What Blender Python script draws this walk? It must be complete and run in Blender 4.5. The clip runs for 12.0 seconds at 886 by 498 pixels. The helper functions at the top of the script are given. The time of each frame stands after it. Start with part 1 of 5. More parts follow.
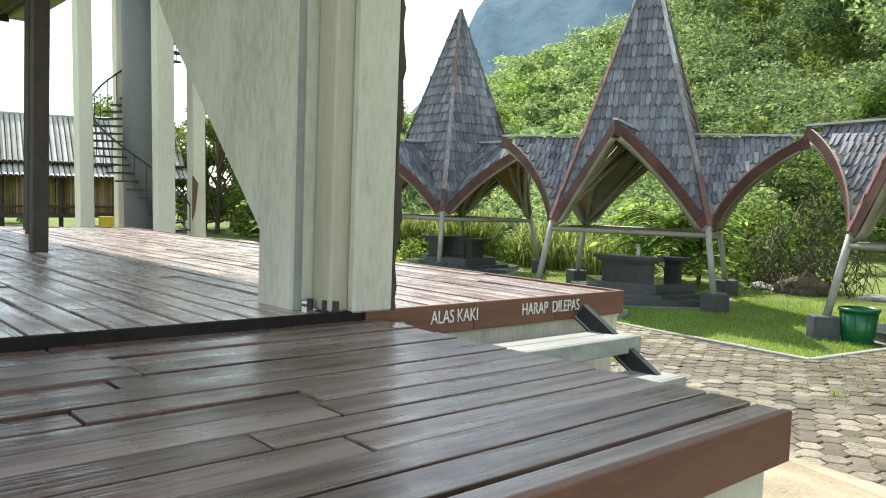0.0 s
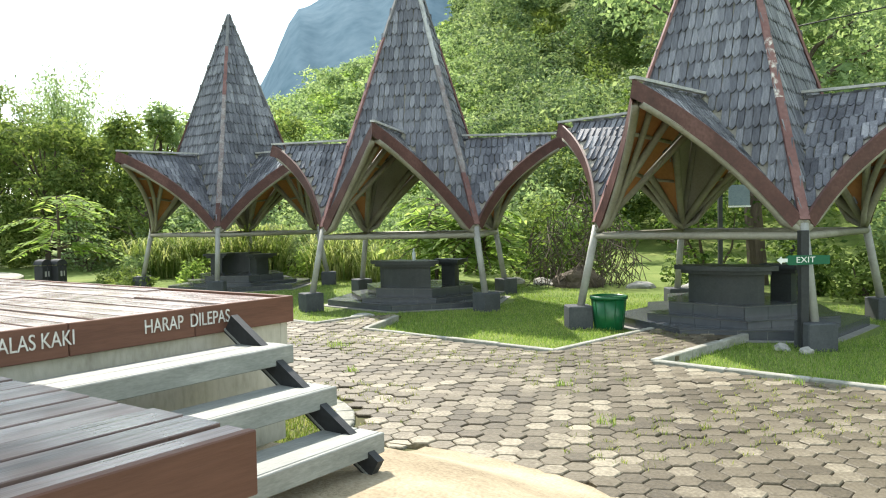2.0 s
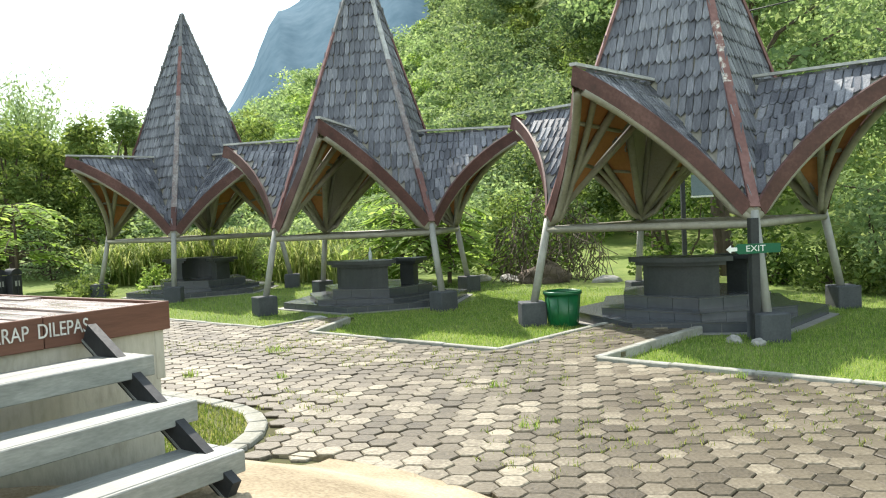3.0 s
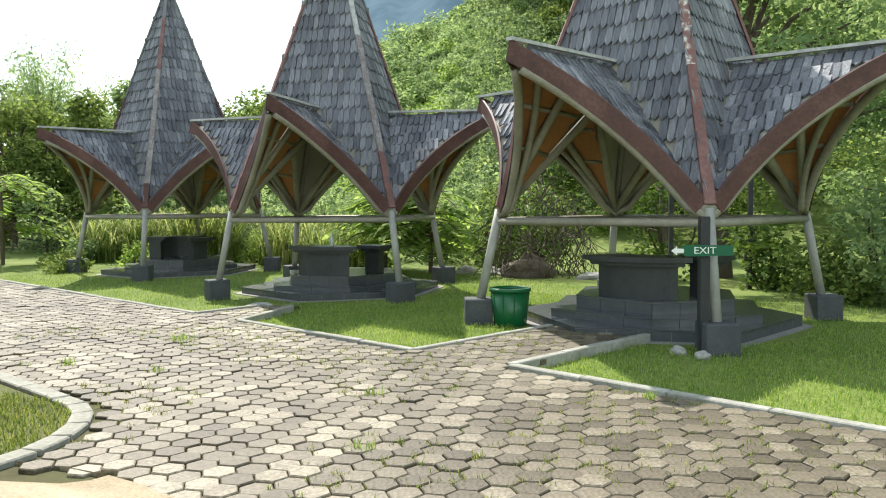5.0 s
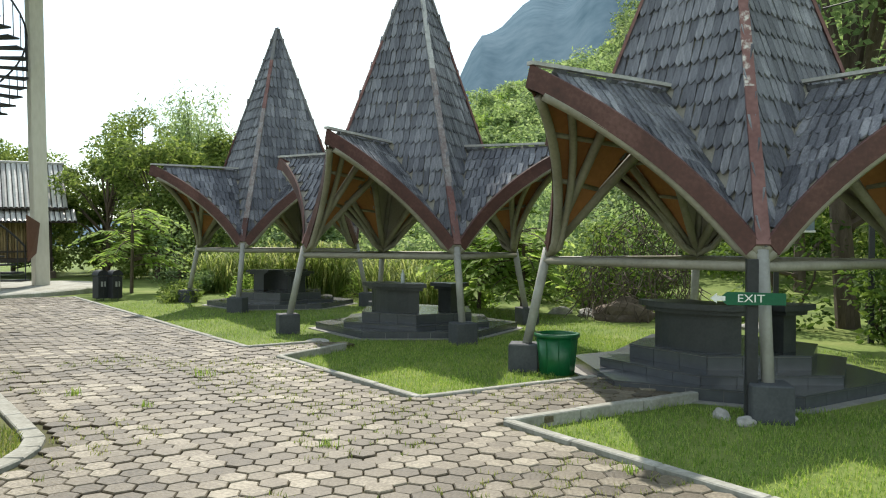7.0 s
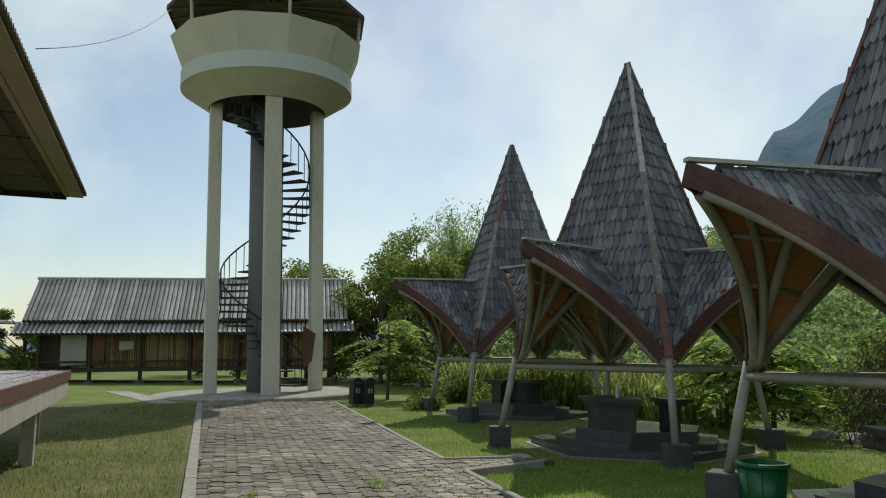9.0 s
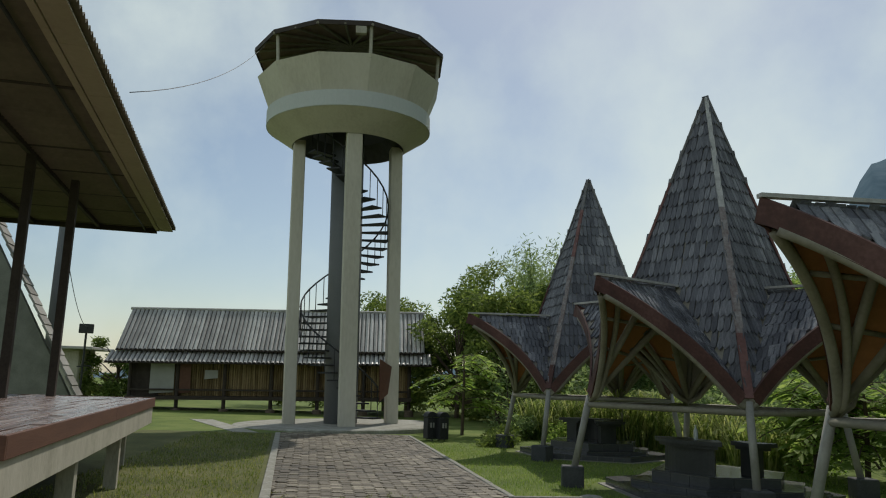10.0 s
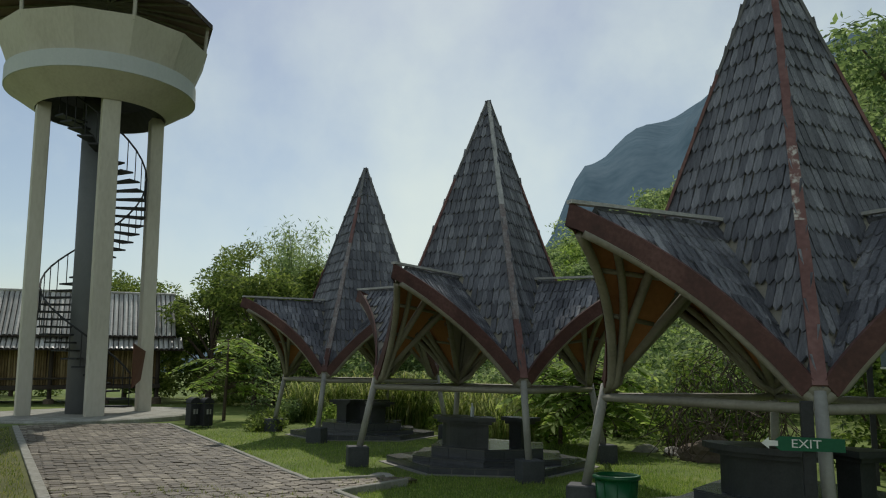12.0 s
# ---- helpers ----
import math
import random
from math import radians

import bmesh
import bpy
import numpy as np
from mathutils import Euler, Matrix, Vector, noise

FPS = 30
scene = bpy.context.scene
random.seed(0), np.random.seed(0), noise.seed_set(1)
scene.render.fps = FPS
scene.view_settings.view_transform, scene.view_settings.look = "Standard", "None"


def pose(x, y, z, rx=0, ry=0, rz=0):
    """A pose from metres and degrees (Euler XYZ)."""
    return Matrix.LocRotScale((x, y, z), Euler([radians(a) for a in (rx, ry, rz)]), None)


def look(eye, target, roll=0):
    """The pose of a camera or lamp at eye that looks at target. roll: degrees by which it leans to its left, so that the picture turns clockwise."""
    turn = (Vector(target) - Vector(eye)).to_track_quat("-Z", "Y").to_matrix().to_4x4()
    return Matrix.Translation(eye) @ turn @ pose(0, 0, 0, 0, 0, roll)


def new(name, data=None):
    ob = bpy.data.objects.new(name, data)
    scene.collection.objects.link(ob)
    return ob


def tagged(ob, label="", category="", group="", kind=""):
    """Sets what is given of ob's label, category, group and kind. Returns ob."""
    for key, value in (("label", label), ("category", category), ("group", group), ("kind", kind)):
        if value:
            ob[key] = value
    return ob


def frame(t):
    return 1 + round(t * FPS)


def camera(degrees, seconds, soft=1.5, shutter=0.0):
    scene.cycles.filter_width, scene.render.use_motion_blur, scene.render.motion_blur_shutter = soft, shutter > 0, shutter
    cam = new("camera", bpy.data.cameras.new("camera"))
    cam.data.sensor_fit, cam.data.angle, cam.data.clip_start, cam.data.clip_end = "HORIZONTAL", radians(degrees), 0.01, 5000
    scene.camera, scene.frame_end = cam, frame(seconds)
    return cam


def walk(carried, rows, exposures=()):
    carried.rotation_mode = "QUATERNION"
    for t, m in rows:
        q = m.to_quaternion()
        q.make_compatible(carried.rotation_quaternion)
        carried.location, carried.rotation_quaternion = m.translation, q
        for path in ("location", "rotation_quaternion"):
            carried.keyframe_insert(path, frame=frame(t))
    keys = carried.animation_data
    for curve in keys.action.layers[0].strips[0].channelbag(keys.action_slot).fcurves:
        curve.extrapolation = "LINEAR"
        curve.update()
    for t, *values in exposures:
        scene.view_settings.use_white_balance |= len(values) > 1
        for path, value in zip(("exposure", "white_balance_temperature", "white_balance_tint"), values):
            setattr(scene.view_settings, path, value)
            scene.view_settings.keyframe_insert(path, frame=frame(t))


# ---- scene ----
cam = camera(59.4, 12.0, soft=1.1)
PATH = [
    (0, (9.36, -10.322, 1.461), (7.7, -9.212, 1.345), 2.1),
    (0.5, (9.342, -10.0, 1.462), (7.833, -8.691, 1.361), 2.3),
    (1, (9.414, -9.72, 1.43), (7.983, -8.325, 1.356), 0.7),
    (1.5, (9.536, -9.543, 1.425), (8.15, -8.104, 1.346), 0.2),
    (2, (9.591, -9.324, 1.385), (8.211, -7.879, 1.307), -1.1),
    (2.5, (9.649, -9.058, 1.36), (8.271, -7.611, 1.284), -3.8),
    (3, (9.734, -8.771, 1.339), (8.378, -7.304, 1.258), -2.6),
    (3.5, (9.787, -8.49, 1.31), (8.466, -6.991, 1.225), -0.8),
    (3.7, (9.817, -8.339, 1.306), (8.51, -6.829, 1.219), 0.2),
    (5.3, (10.098, -7.332, 1.301), (8.633, -5.974, 1.19), -0.5),
    (5.5, (10.116, -7.206, 1.304), (8.626, -5.876, 1.194), -0.4),
    (6, (10.251, -6.885, 1.302), (8.717, -5.606, 1.203), -0.4),
    (6.5, (10.363, -6.581, 1.301), (8.745, -5.407, 1.233), -0.3),
    (6.7, (10.408, -6.456, 1.3), (8.774, -5.303, 1.259), -0.0),
    (8.3, (10.56, -5.459, 1.34), (8.673, -4.807, 1.453), 0.5),
    (8.5, (10.593, -5.365, 1.334), (8.691, -4.766, 1.485), 0.3),
    (9, (10.714, -5.174, 1.342), (8.776, -4.753, 1.6), 0.6),
    (9.5, (10.751, -5.129, 1.359), (8.79, -4.866, 1.65), 1.5),
    (10, (10.765, -5.07, 1.354), (8.806, -4.856, 1.694), 1.9),
    (10.5, (10.765, -5.251, 1.41), (8.816, -4.991, 1.776), 2.8),
    (11, (10.779, -5.41, 1.425), (8.86, -5.0, 1.81), 2.6),
    (11.5, (10.83, -5.656, 1.401), (8.973, -5.029, 1.801), 2.3),
    (12, (10.807, -5.851, 1.371), (9.021, -5.005, 1.681), 0.9),
]
walk(cam, [(t, look(eye, target, roll)) for t, eye, target, roll in PATH],
     [(0.0, 1.17), (1.0, 1.30), (3.0, 1.24), (6.0, 1.04), (6.7, 0.93), (8.3, -0.45), (8.5, -0.43), (9.0, -0.36), (9.5, -0.6), (10.0, -0.66), (11.0, -0.47), (11.5, -0.4), (12.0, -0.66)])

# ---- light ----
SUN = Vector((-0.80, 0.34, 1.0)).normalized()
world = bpy.data.worlds.new("world")
scene.world = world
world.use_nodes = True
wn, wl = world.node_tree.nodes, world.node_tree.links
sky = wn.new("ShaderNodeTexSky")
sky.sky_type = "NISHITA"
sky.sun_disc = False
sky.sun_elevation = math.asin(SUN.z)
sky.sun_rotation = math.atan2(SUN.x, SUN.y)
sky.air_density, sky.dust_density, sky.ozone_density = 1.0, 0.8, 0.4
cl = wn.new("ShaderNodeTexNoise")
cl.inputs["Scale"].default_value = 1.7
cl.inputs["Detail"].default_value = 9
cl.inputs["Roughness"].default_value = 0.55
cr = wn.new("ShaderNodeValToRGB")
cr.color_ramp.elements[0].position, cr.color_ramp.elements[1].position = 0.42, 0.66
cr.color_ramp.elements[0].color, cr.color_ramp.elements[1].color = (0.06, 0.06, 0.06, 1), (0.95, 0.95, 0.95, 1)
cm = wn.new("ShaderNodeMix")
cm.data_type = "RGBA"
cm.inputs[7].default_value = (8.7, 9.6, 9.4, 1)
wl.new(cl.outputs["Fac"], cr.inputs["Fac"])
wl.new(cr.outputs["Color"], cm.inputs[0])
wl.new(sky.outputs["Color"], cm.inputs[6])
tint = wn.new("ShaderNodeMix")
tint.data_type, tint.blend_type = "RGBA", "MULTIPLY"
tint.inputs[0].default_value = 1.0
tint.inputs[7].default_value = (0.98, 1.0, 0.965, 1)
wl.new(cm.outputs[2], tint.inputs[6])
wl.new(tint.outputs[2], wn["Background"].inputs["Color"])
wn["Background"].inputs["Strength"].default_value = 0.13
sun_data = bpy.data.lights.new("sun", "SUN")
sun_data.energy, sun_data.angle, sun_data.color = 3.8, radians(0.6), (1.0, 0.94, 0.84)
sun = new("sun", sun_data)
sun.matrix_world = look(SUN * 50, (0, 0, 0))


# ---- materials ----
def material(name, stops, scale=4.0, rough=0.7, metal=0.0, bump=0.15, fine=40.0, stretch=(1, 1, 1), island=0.0, spec=0.3, leaf=0.0, dist=0.01, polish=0.0):
    """Two scales of noise mix the colour stops; a fine noise gives relief. island: variation from piece to piece."""
    m = bpy.data.materials.new(name)
    m.use_nodes = True
    n, l = m.node_tree.nodes, m.node_tree.links
    b = n["Principled BSDF"]
    tc = n.new("ShaderNodeTexCoord")
    mp = n.new("ShaderNodeMapping")
    mp.inputs["Scale"].default_value = stretch
    l.new(tc.outputs["Object"], mp.inputs["Vector"])
    a = n.new("ShaderNodeTexNoise")
    a.inputs["Scale"].default_value, a.inputs["Detail"].default_value, a.inputs["Roughness"].default_value = scale, 6, 0.6
    f = n.new("ShaderNodeTexNoise")
    f.inputs["Scale"].default_value, f.inputs["Detail"].default_value = fine, 4
    l.new(mp.outputs["Vector"], a.inputs["Vector"])
    l.new(mp.outputs["Vector"], f.inputs["Vector"])
    mixv = n.new("ShaderNodeMath")
    mixv.operation = "MULTIPLY_ADD"
    mixv.inputs[1].default_value = 0.35
    l.new(f.outputs["Fac"], mixv.inputs[0])
    sub = n.new("ShaderNodeMath")
    sub.operation = "MULTIPLY"
    sub.inputs[1].default_value = 0.65
    l.new(a.outputs["Fac"], sub.inputs[0])
    l.new(sub.outputs[0], mixv.inputs[2])
    last = mixv.outputs[0]
    if island:
        g = n.new("ShaderNodeNewGeometry")
        oi = n.new("ShaderNodeObjectInfo")
        ad = n.new("ShaderNodeMath")
        ad.operation = "ADD"
        l.new(g.outputs["Random Per Island"], ad.inputs[0])
        l.new(oi.outputs["Random"], ad.inputs[1])
        fr = n.new("ShaderNodeMath")
        fr.operation = "FRACT"
        l.new(ad.outputs[0], fr.inputs[0])
        ma = n.new("ShaderNodeMath")
        ma.operation = "MULTIPLY_ADD"
        ma.inputs[1].default_value = island
        l.new(fr.outputs[0], ma.inputs[0])
        of = n.new("ShaderNodeMath")
        of.operation = "SUBTRACT"
        of.inputs[1].default_value = island / 2
        l.new(last, of.inputs[0])
        l.new(of.outputs[0], ma.inputs[2])
        last = ma.outputs[0]
    r = n.new("ShaderNodeValToRGB")
    e = r.color_ramp.elements
    lo, hi = 0.3, 0.7
    e[0].position, e[0].color = lo, (*stops[0], 1)
    e[1].position, e[1].color = hi, (*stops[-1], 1)
    for i, c in enumerate(stops[1:-1]):
        x = e.new(lo + (hi - lo) * (i + 1) / (len(stops) - 1))
        x.color = (*c, 1)
    l.new(last, r.inputs["Fac"])
    l.new(r.outputs["Color"], b.inputs["Base Color"])
    b.inputs["Roughness"].default_value, b.inputs["Metallic"].default_value = rough, metal
    b.inputs["Specular IOR Level"].default_value = spec
    if polish:
        pn = n.new("ShaderNodeTexNoise")
        pn.inputs["Scale"].default_value, pn.inputs["Detail"].default_value = 3.0, 5
        l.new(tc.outputs["Object"], pn.inputs["Vector"])
        pm = n.new("ShaderNodeMapRange")
        pm.inputs["From Min"].default_value, pm.inputs["From Max"].default_value = 0.3, 0.7
        pm.inputs["To Min"].default_value, pm.inputs["To Max"].default_value = max(0.05, rough - polish), rough + polish
        l.new(pn.outputs["Fac"], pm.inputs["Value"])
        l.new(pm.outputs["Result"], b.inputs["Roughness"])
    if bump:
        bu = n.new("ShaderNodeBump")
        bu.inputs["Strength"].default_value, bu.inputs["Distance"].default_value = bump, dist
        l.new(f.outputs["Fac"], bu.inputs["Height"])
        l.new(bu.outputs["Normal"], b.inputs["Normal"])
    if leaf:
        tr = n.new("ShaderNodeBsdfTranslucent")
        br = n.new("ShaderNodeMix")
        br.data_type = "RGBA"
        br.blend_type = "MULTIPLY"
        br.inputs[0].default_value = 1.0
        br.inputs[7].default_value = (1.75, 1.7, 1.3, 1)
        l.new(r.outputs["Color"], br.inputs[6])
        l.new(br.outputs[2], tr.inputs["Color"])
        ms = n.new("ShaderNodeMixShader")
        ms.inputs[0].default_value = leaf
        l.new(b.outputs[0], ms.inputs[1])
        l.new(tr.outputs[0], ms.inputs[2])
        l.new(ms.outputs[0], n["Material Output"].inputs["Surface"])
    return m


M_SHINGLE = material("shingle", [(0.062, 0.063, 0.074), (0.12, 0.122, 0.14), (0.182, 0.184, 0.205), (0.315, 0.315, 0.335)], 2.2, 0.6, bump=0.45, fine=55, stretch=(1, 1, 0.5), island=0.24, spec=0.38)
M_RED = material("red_paint", [(0.052, 0.026, 0.022), (0.09, 0.04, 0.034), (0.15, 0.075, 0.064)], 3, 0.6, fine=30)
M_REDHIP = material("faded_red_paint", [(0.11, 0.05, 0.045), (0.19, 0.095, 0.086), (0.27, 0.15, 0.135)], 3, 0.6, fine=22)
M_FLAKE = material("weathered_hip_paint", [(0.15, 0.085, 0.08), (0.25, 0.22, 0.215), (0.42, 0.40, 0.39)], 6, 0.7, fine=30)
M_PALE = material("pale_flaked_paint", [(0.19, 0.095, 0.086), (0.20, 0.10, 0.09), (0.22, 0.12, 0.11), (0.62, 0.58, 0.53), (0.64, 0.6, 0.55)], 7, 0.7, fine=14)
M_POLE = material("olive_grey_pole", [(0.19, 0.175, 0.14), (0.27, 0.255, 0.205), (0.34, 0.32, 0.265)], 3, 0.55, fine=25)
M_LEG = material("grey_metal_leg", [(0.26, 0.255, 0.225), (0.38, 0.375, 0.34)], 4, 0.5, fine=30)
M_SOFFIT = material("orange_plywood", [(0.27, 0.12, 0.05), (0.45, 0.20, 0.08)], 2, 0.7, fine=20)
M_GREYBOARD = material("grey_hip_board", [(0.12, 0.12, 0.125), (0.22, 0.215, 0.215)], 5, 0.75, fine=40, stretch=(1, 1, 0.2))
M_CAP = material("ridge_cap", [(0.30, 0.29, 0.28), (0.6, 0.59, 0.57)], 6, 0.6, fine=30)
M_TILE = material("dark_tile", [(0.046, 0.05, 0.058), (0.08, 0.086, 0.096)], 3, 0.24, bump=0.03, spec=0.6, island=0.1)
M_TILE_PALE = material("pale_tile", [(0.18, 0.175, 0.16), (0.30, 0.29, 0.27)], 3, 0.7, bump=0.05)
M_BLOCK = material("dark_grey_block", [(0.045, 0.05, 0.055), (0.09, 0.095, 0.10)], 5, 0.75)
M_STONE = material("black_bench", [(0.022, 0.026, 0.027), (0.052, 0.057, 0.057)], 4, 0.4, spec=0.4)
M_PAVER = material("hex_paver", [(0.038, 0.029, 0.016), (0.084, 0.067, 0.041), (0.142, 0.118, 0.079), (0.30, 0.263, 0.193)], 0.38, 0.6, bump=0.6, fine=45, island=0.26, spec=0.4)
M_BED = material("mossy_joint", [(0.04, 0.045, 0.018), (0.075, 0.07, 0.03), (0.08, 0.10, 0.025)], 3, 0.95, fine=30)
M_KERB = material("kerb_concrete", [(0.19, 0.185, 0.15), (0.31, 0.305, 0.265), (0.46, 0.45, 0.41)], 3, 0.9, fine=30, bump=0.5)
M_CONC = material("apron_concrete", [(0.17, 0.13, 0.08), (0.36, 0.295, 0.20), (0.50, 0.44, 0.34)], 1.6, 0.9, fine=60, bump=0.7)
M_LAWN = material("lawn", [(0.06, 0.09, 0.017), (0.12, 0.17, 0.03), (0.22, 0.24, 0.07)], 0.8, 0.95, fine=25, bump=0.6)
M_BLADE = material("grass_blade", [(0.10, 0.18, 0.03), (0.185, 0.285, 0.05), (0.31, 0.365, 0.115)], 0.7, 0.6, bump=0, island=0.5, leaf=0.4)
M_DECK = material("deck_plank", [(0.11, 0.07, 0.058), (0.20, 0.14, 0.12), (0.30, 0.225, 0.20), (0.40, 0.33, 0.30)], 2.2, 0.27, bump=0.4, fine=9, stretch=(0.3, 4.5, 4.5), island=0.2, spec=0.6, polish=0.14)
# Darker copy of the deck wood; the platform's shade is in its colour.
M_DECKSHADED = material("shaded_platform_plank", [(0.04, 0.022, 0.017), (0.10, 0.06, 0.048), (0.155, 0.1, 0.083), (0.24, 0.17, 0.148)], 2.2, 0.32, bump=0.4, fine=9, stretch=(0.3, 4.5, 4.5), island=0.22, spec=0.6, polish=0.18)
M_BLADEDRY = material("dry_grass_blade", [(0.08, 0.125, 0.023), (0.155, 0.205, 0.048), (0.28, 0.28, 0.10)], 0.7, 0.6, bump=0, island=0.5, leaf=0.4)
M_LAWNDRY = material("dry_lawn", [(0.055, 0.06, 0.02), (0.105, 0.115, 0.035), (0.19, 0.175, 0.075)], 0.8, 0.95, fine=25, bump=0.6)
M_FASCIA = material("brown_fascia", [(0.10, 0.045, 0.03), (0.16, 0.075, 0.05)], 3, 0.6, fine=25, stretch=(0.5, 4, 4))
M_WHITE = material("weathered_white", [(0.27, 0.25, 0.195), (0.44, 0.415, 0.345), (0.54, 0.515, 0.44)], 1.6, 0.7, fine=26, bump=0.35, stretch=(1.5, 1.5, 0.5))
M_GREYWOOD = material("grey_batten_shaded_wall", [(0.16, 0.16, 0.14), (0.28, 0.28, 0.25)], 3, 0.8)
M_BEIGE = material("beige_post", [(0.30, 0.27, 0.20), (0.42, 0.385, 0.30)], 2, 0.75, fine=22, stretch=(2, 2, 0.4))
M_STEP = material("pale_step", [(0.16, 0.168, 0.155), (0.24, 0.248, 0.23), (0.34, 0.345, 0.32)], 3, 0.5, fine=30, stretch=(4, 0.8, 4))
M_DARK = material("dark_metal", [(0.018, 0.019, 0.02), (0.04, 0.042, 0.045)], 5, 0.5)
M_BLACKTIMBER = material("black_timber", [(0.010, 0.009, 0.008), (0.026, 0.022, 0.02)], 6, 0.92, fine=40, spec=0.1)
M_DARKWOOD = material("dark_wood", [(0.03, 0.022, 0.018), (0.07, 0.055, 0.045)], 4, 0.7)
M_TOWER = material("tower_cream", [(0.47, 0.435, 0.355), (0.58, 0.545, 0.455), (0.65, 0.615, 0.53)], 0.5, 0.75, fine=9, bump=0.15, stretch=(1.6, 1.6, 0.5))
M_TOWERBAND = material("tower_band", [(0.48, 0.51, 0.50), (0.58, 0.60, 0.58)], 0.6, 0.8, fine=14, bump=0.12)
M_CORE = material("tower_core", [(0.13, 0.14, 0.15), (0.2, 0.21, 0.22)], 1, 0.7)
M_CORR = material("corrugated_roof", [(0.28, 0.27, 0.255), (0.40, 0.39, 0.37), (0.58, 0.57, 0.54)], 1.5, 0.45, fine=20, island=0.35, spec=0.5)
M_BAMBOO = material("bamboo_wall", [(0.15, 0.105, 0.05), (0.32, 0.24, 0.13)], 2, 0.8, island=0.5)
M_CLOTH = material("pale_sheet", [(0.30, 0.30, 0.28), (0.42, 0.42, 0.40)], 2, 0.8)
M_GREENBIN = material("green_plastic", [(0.003, 0.07, 0.022), (0.006, 0.12, 0.038)], 4, 0.35, bump=0.03, spec=0.5)
M_SIGN = material("sign_green", [(0.006, 0.085, 0.04), (0.01, 0.12, 0.055)], 4, 0.5, bump=0)
M_LETTER = material("white_letter", [(0.7, 0.7, 0.66), (0.82, 0.82, 0.78)], 8, 0.7)
M_LETTERWORN = material("worn_white_letter", [(0.30, 0.24, 0.21), (0.6, 0.58, 0.54), (0.72, 0.71, 0.67)], 22, 0.7, fine=60, bump=0)
M_ROCK = material("rock", [(0.08, 0.06, 0.045), (0.20, 0.16, 0.12)], 4, 0.9, fine=20, bump=0.6)
M_PALEROCK = material("pale_rock", [(0.25, 0.24, 0.22), (0.45, 0.43, 0.4)], 6, 0.9, fine=20, bump=0.6)
M_BARK = material("bark", [(0.05, 0.035, 0.025), (0.14, 0.11, 0.08)], 4, 0.9, fine=25, bump=0.6, stretch=(3, 3, 0.5))
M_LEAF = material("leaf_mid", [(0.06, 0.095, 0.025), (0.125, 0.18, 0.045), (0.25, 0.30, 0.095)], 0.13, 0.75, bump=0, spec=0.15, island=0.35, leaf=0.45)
# Hill and wood greens are paler and bluer: distance haze in the colour.
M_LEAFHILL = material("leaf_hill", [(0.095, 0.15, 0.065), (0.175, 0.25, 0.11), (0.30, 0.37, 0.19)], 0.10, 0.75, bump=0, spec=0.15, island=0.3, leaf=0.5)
M_LEAFWOOD = material("leaf_wood", [(0.045, 0.08, 0.036), (0.115, 0.17, 0.072), (0.25, 0.31, 0.145)], 0.10, 0.75, bump=0, spec=0.15, island=0.35, leaf=0.45)
M_UNDERROOF = material("tower_roof_boards", [(0.19, 0.135, 0.105), (0.32, 0.245, 0.20)], 3, 0.8)
M_LEAFBRIGHT = material("leaf_bright", [(0.12, 0.20, 0.045), (0.205, 0.30, 0.07), (0.31, 0.395, 0.135)], 0.5, 0.75, bump=0, spec=0.15, island=0.4, leaf=0.5)
M_LEAFDARK = material("leaf_dark", [(0.03, 0.06, 0.014), (0.07, 0.12, 0.025), (0.14, 0.20, 0.045)], 0.12, 0.75, bump=0, spec=0.15, island=0.35, leaf=0.4)
M_LEAFTALL = material("tall_grass", [(0.10, 0.15, 0.035), (0.19, 0.25, 0.07), (0.36, 0.39, 0.17)], 0.6, 0.75, bump=0, spec=0.15, island=0.5, leaf=0.4)
M_TWIG = material("dry_twig", [(0.06, 0.045, 0.035), (0.14, 0.11, 0.085)], 3, 0.9, bump=0, island=0.5)
# Aerial haze is put into the mountain's blue-grey base colour.
M_MOUNT = material("far_mountain_haze", [(0.075, 0.122, 0.155), (0.115, 0.168, 0.208), (0.155, 0.21, 0.25)], 0.03, 1.0, fine=0.14, bump=0.0, spec=0.0)
M_WATER = material("clear_bottle", [(0.5, 0.55, 0.56), (0.6, 0.66, 0.68)], 4, 0.15, bump=0)
M_YELLOW = material("yellow_plastic", [(0.45, 0.30, 0.03), (0.6, 0.42, 0.06)], 4, 0.5, bump=0.03)
M_PAPER = material("printed_sheet", [(0.10, 0.15, 0.19), (0.22, 0.27, 0.29)], 3, 0.4, bump=0)
M_CABLE = material("cable", [(0.02, 0.02, 0.02), (0.03, 0.03, 0.03)], 4, 0.6, bump=0)
M_EAVE = material("eave_sheet", [(0.36, 0.31, 0.225), (0.48, 0.42, 0.31)], 1.2, 0.8, fine=14)
M_SHEET = material("roof_sheet_brown", [(0.15, 0.13, 0.10), (0.25, 0.22, 0.17)], 1.5, 0.7, fine=14)
M_RAFTER = material("roof_underside", [(0.26, 0.24, 0.20), (0.42, 0.39, 0.335)], 1.5, 0.8)
M_THATCH = material("stone_shingle", [(0.20, 0.19, 0.175), (0.36, 0.35, 0.33)], 3, 0.9, island=0.4)


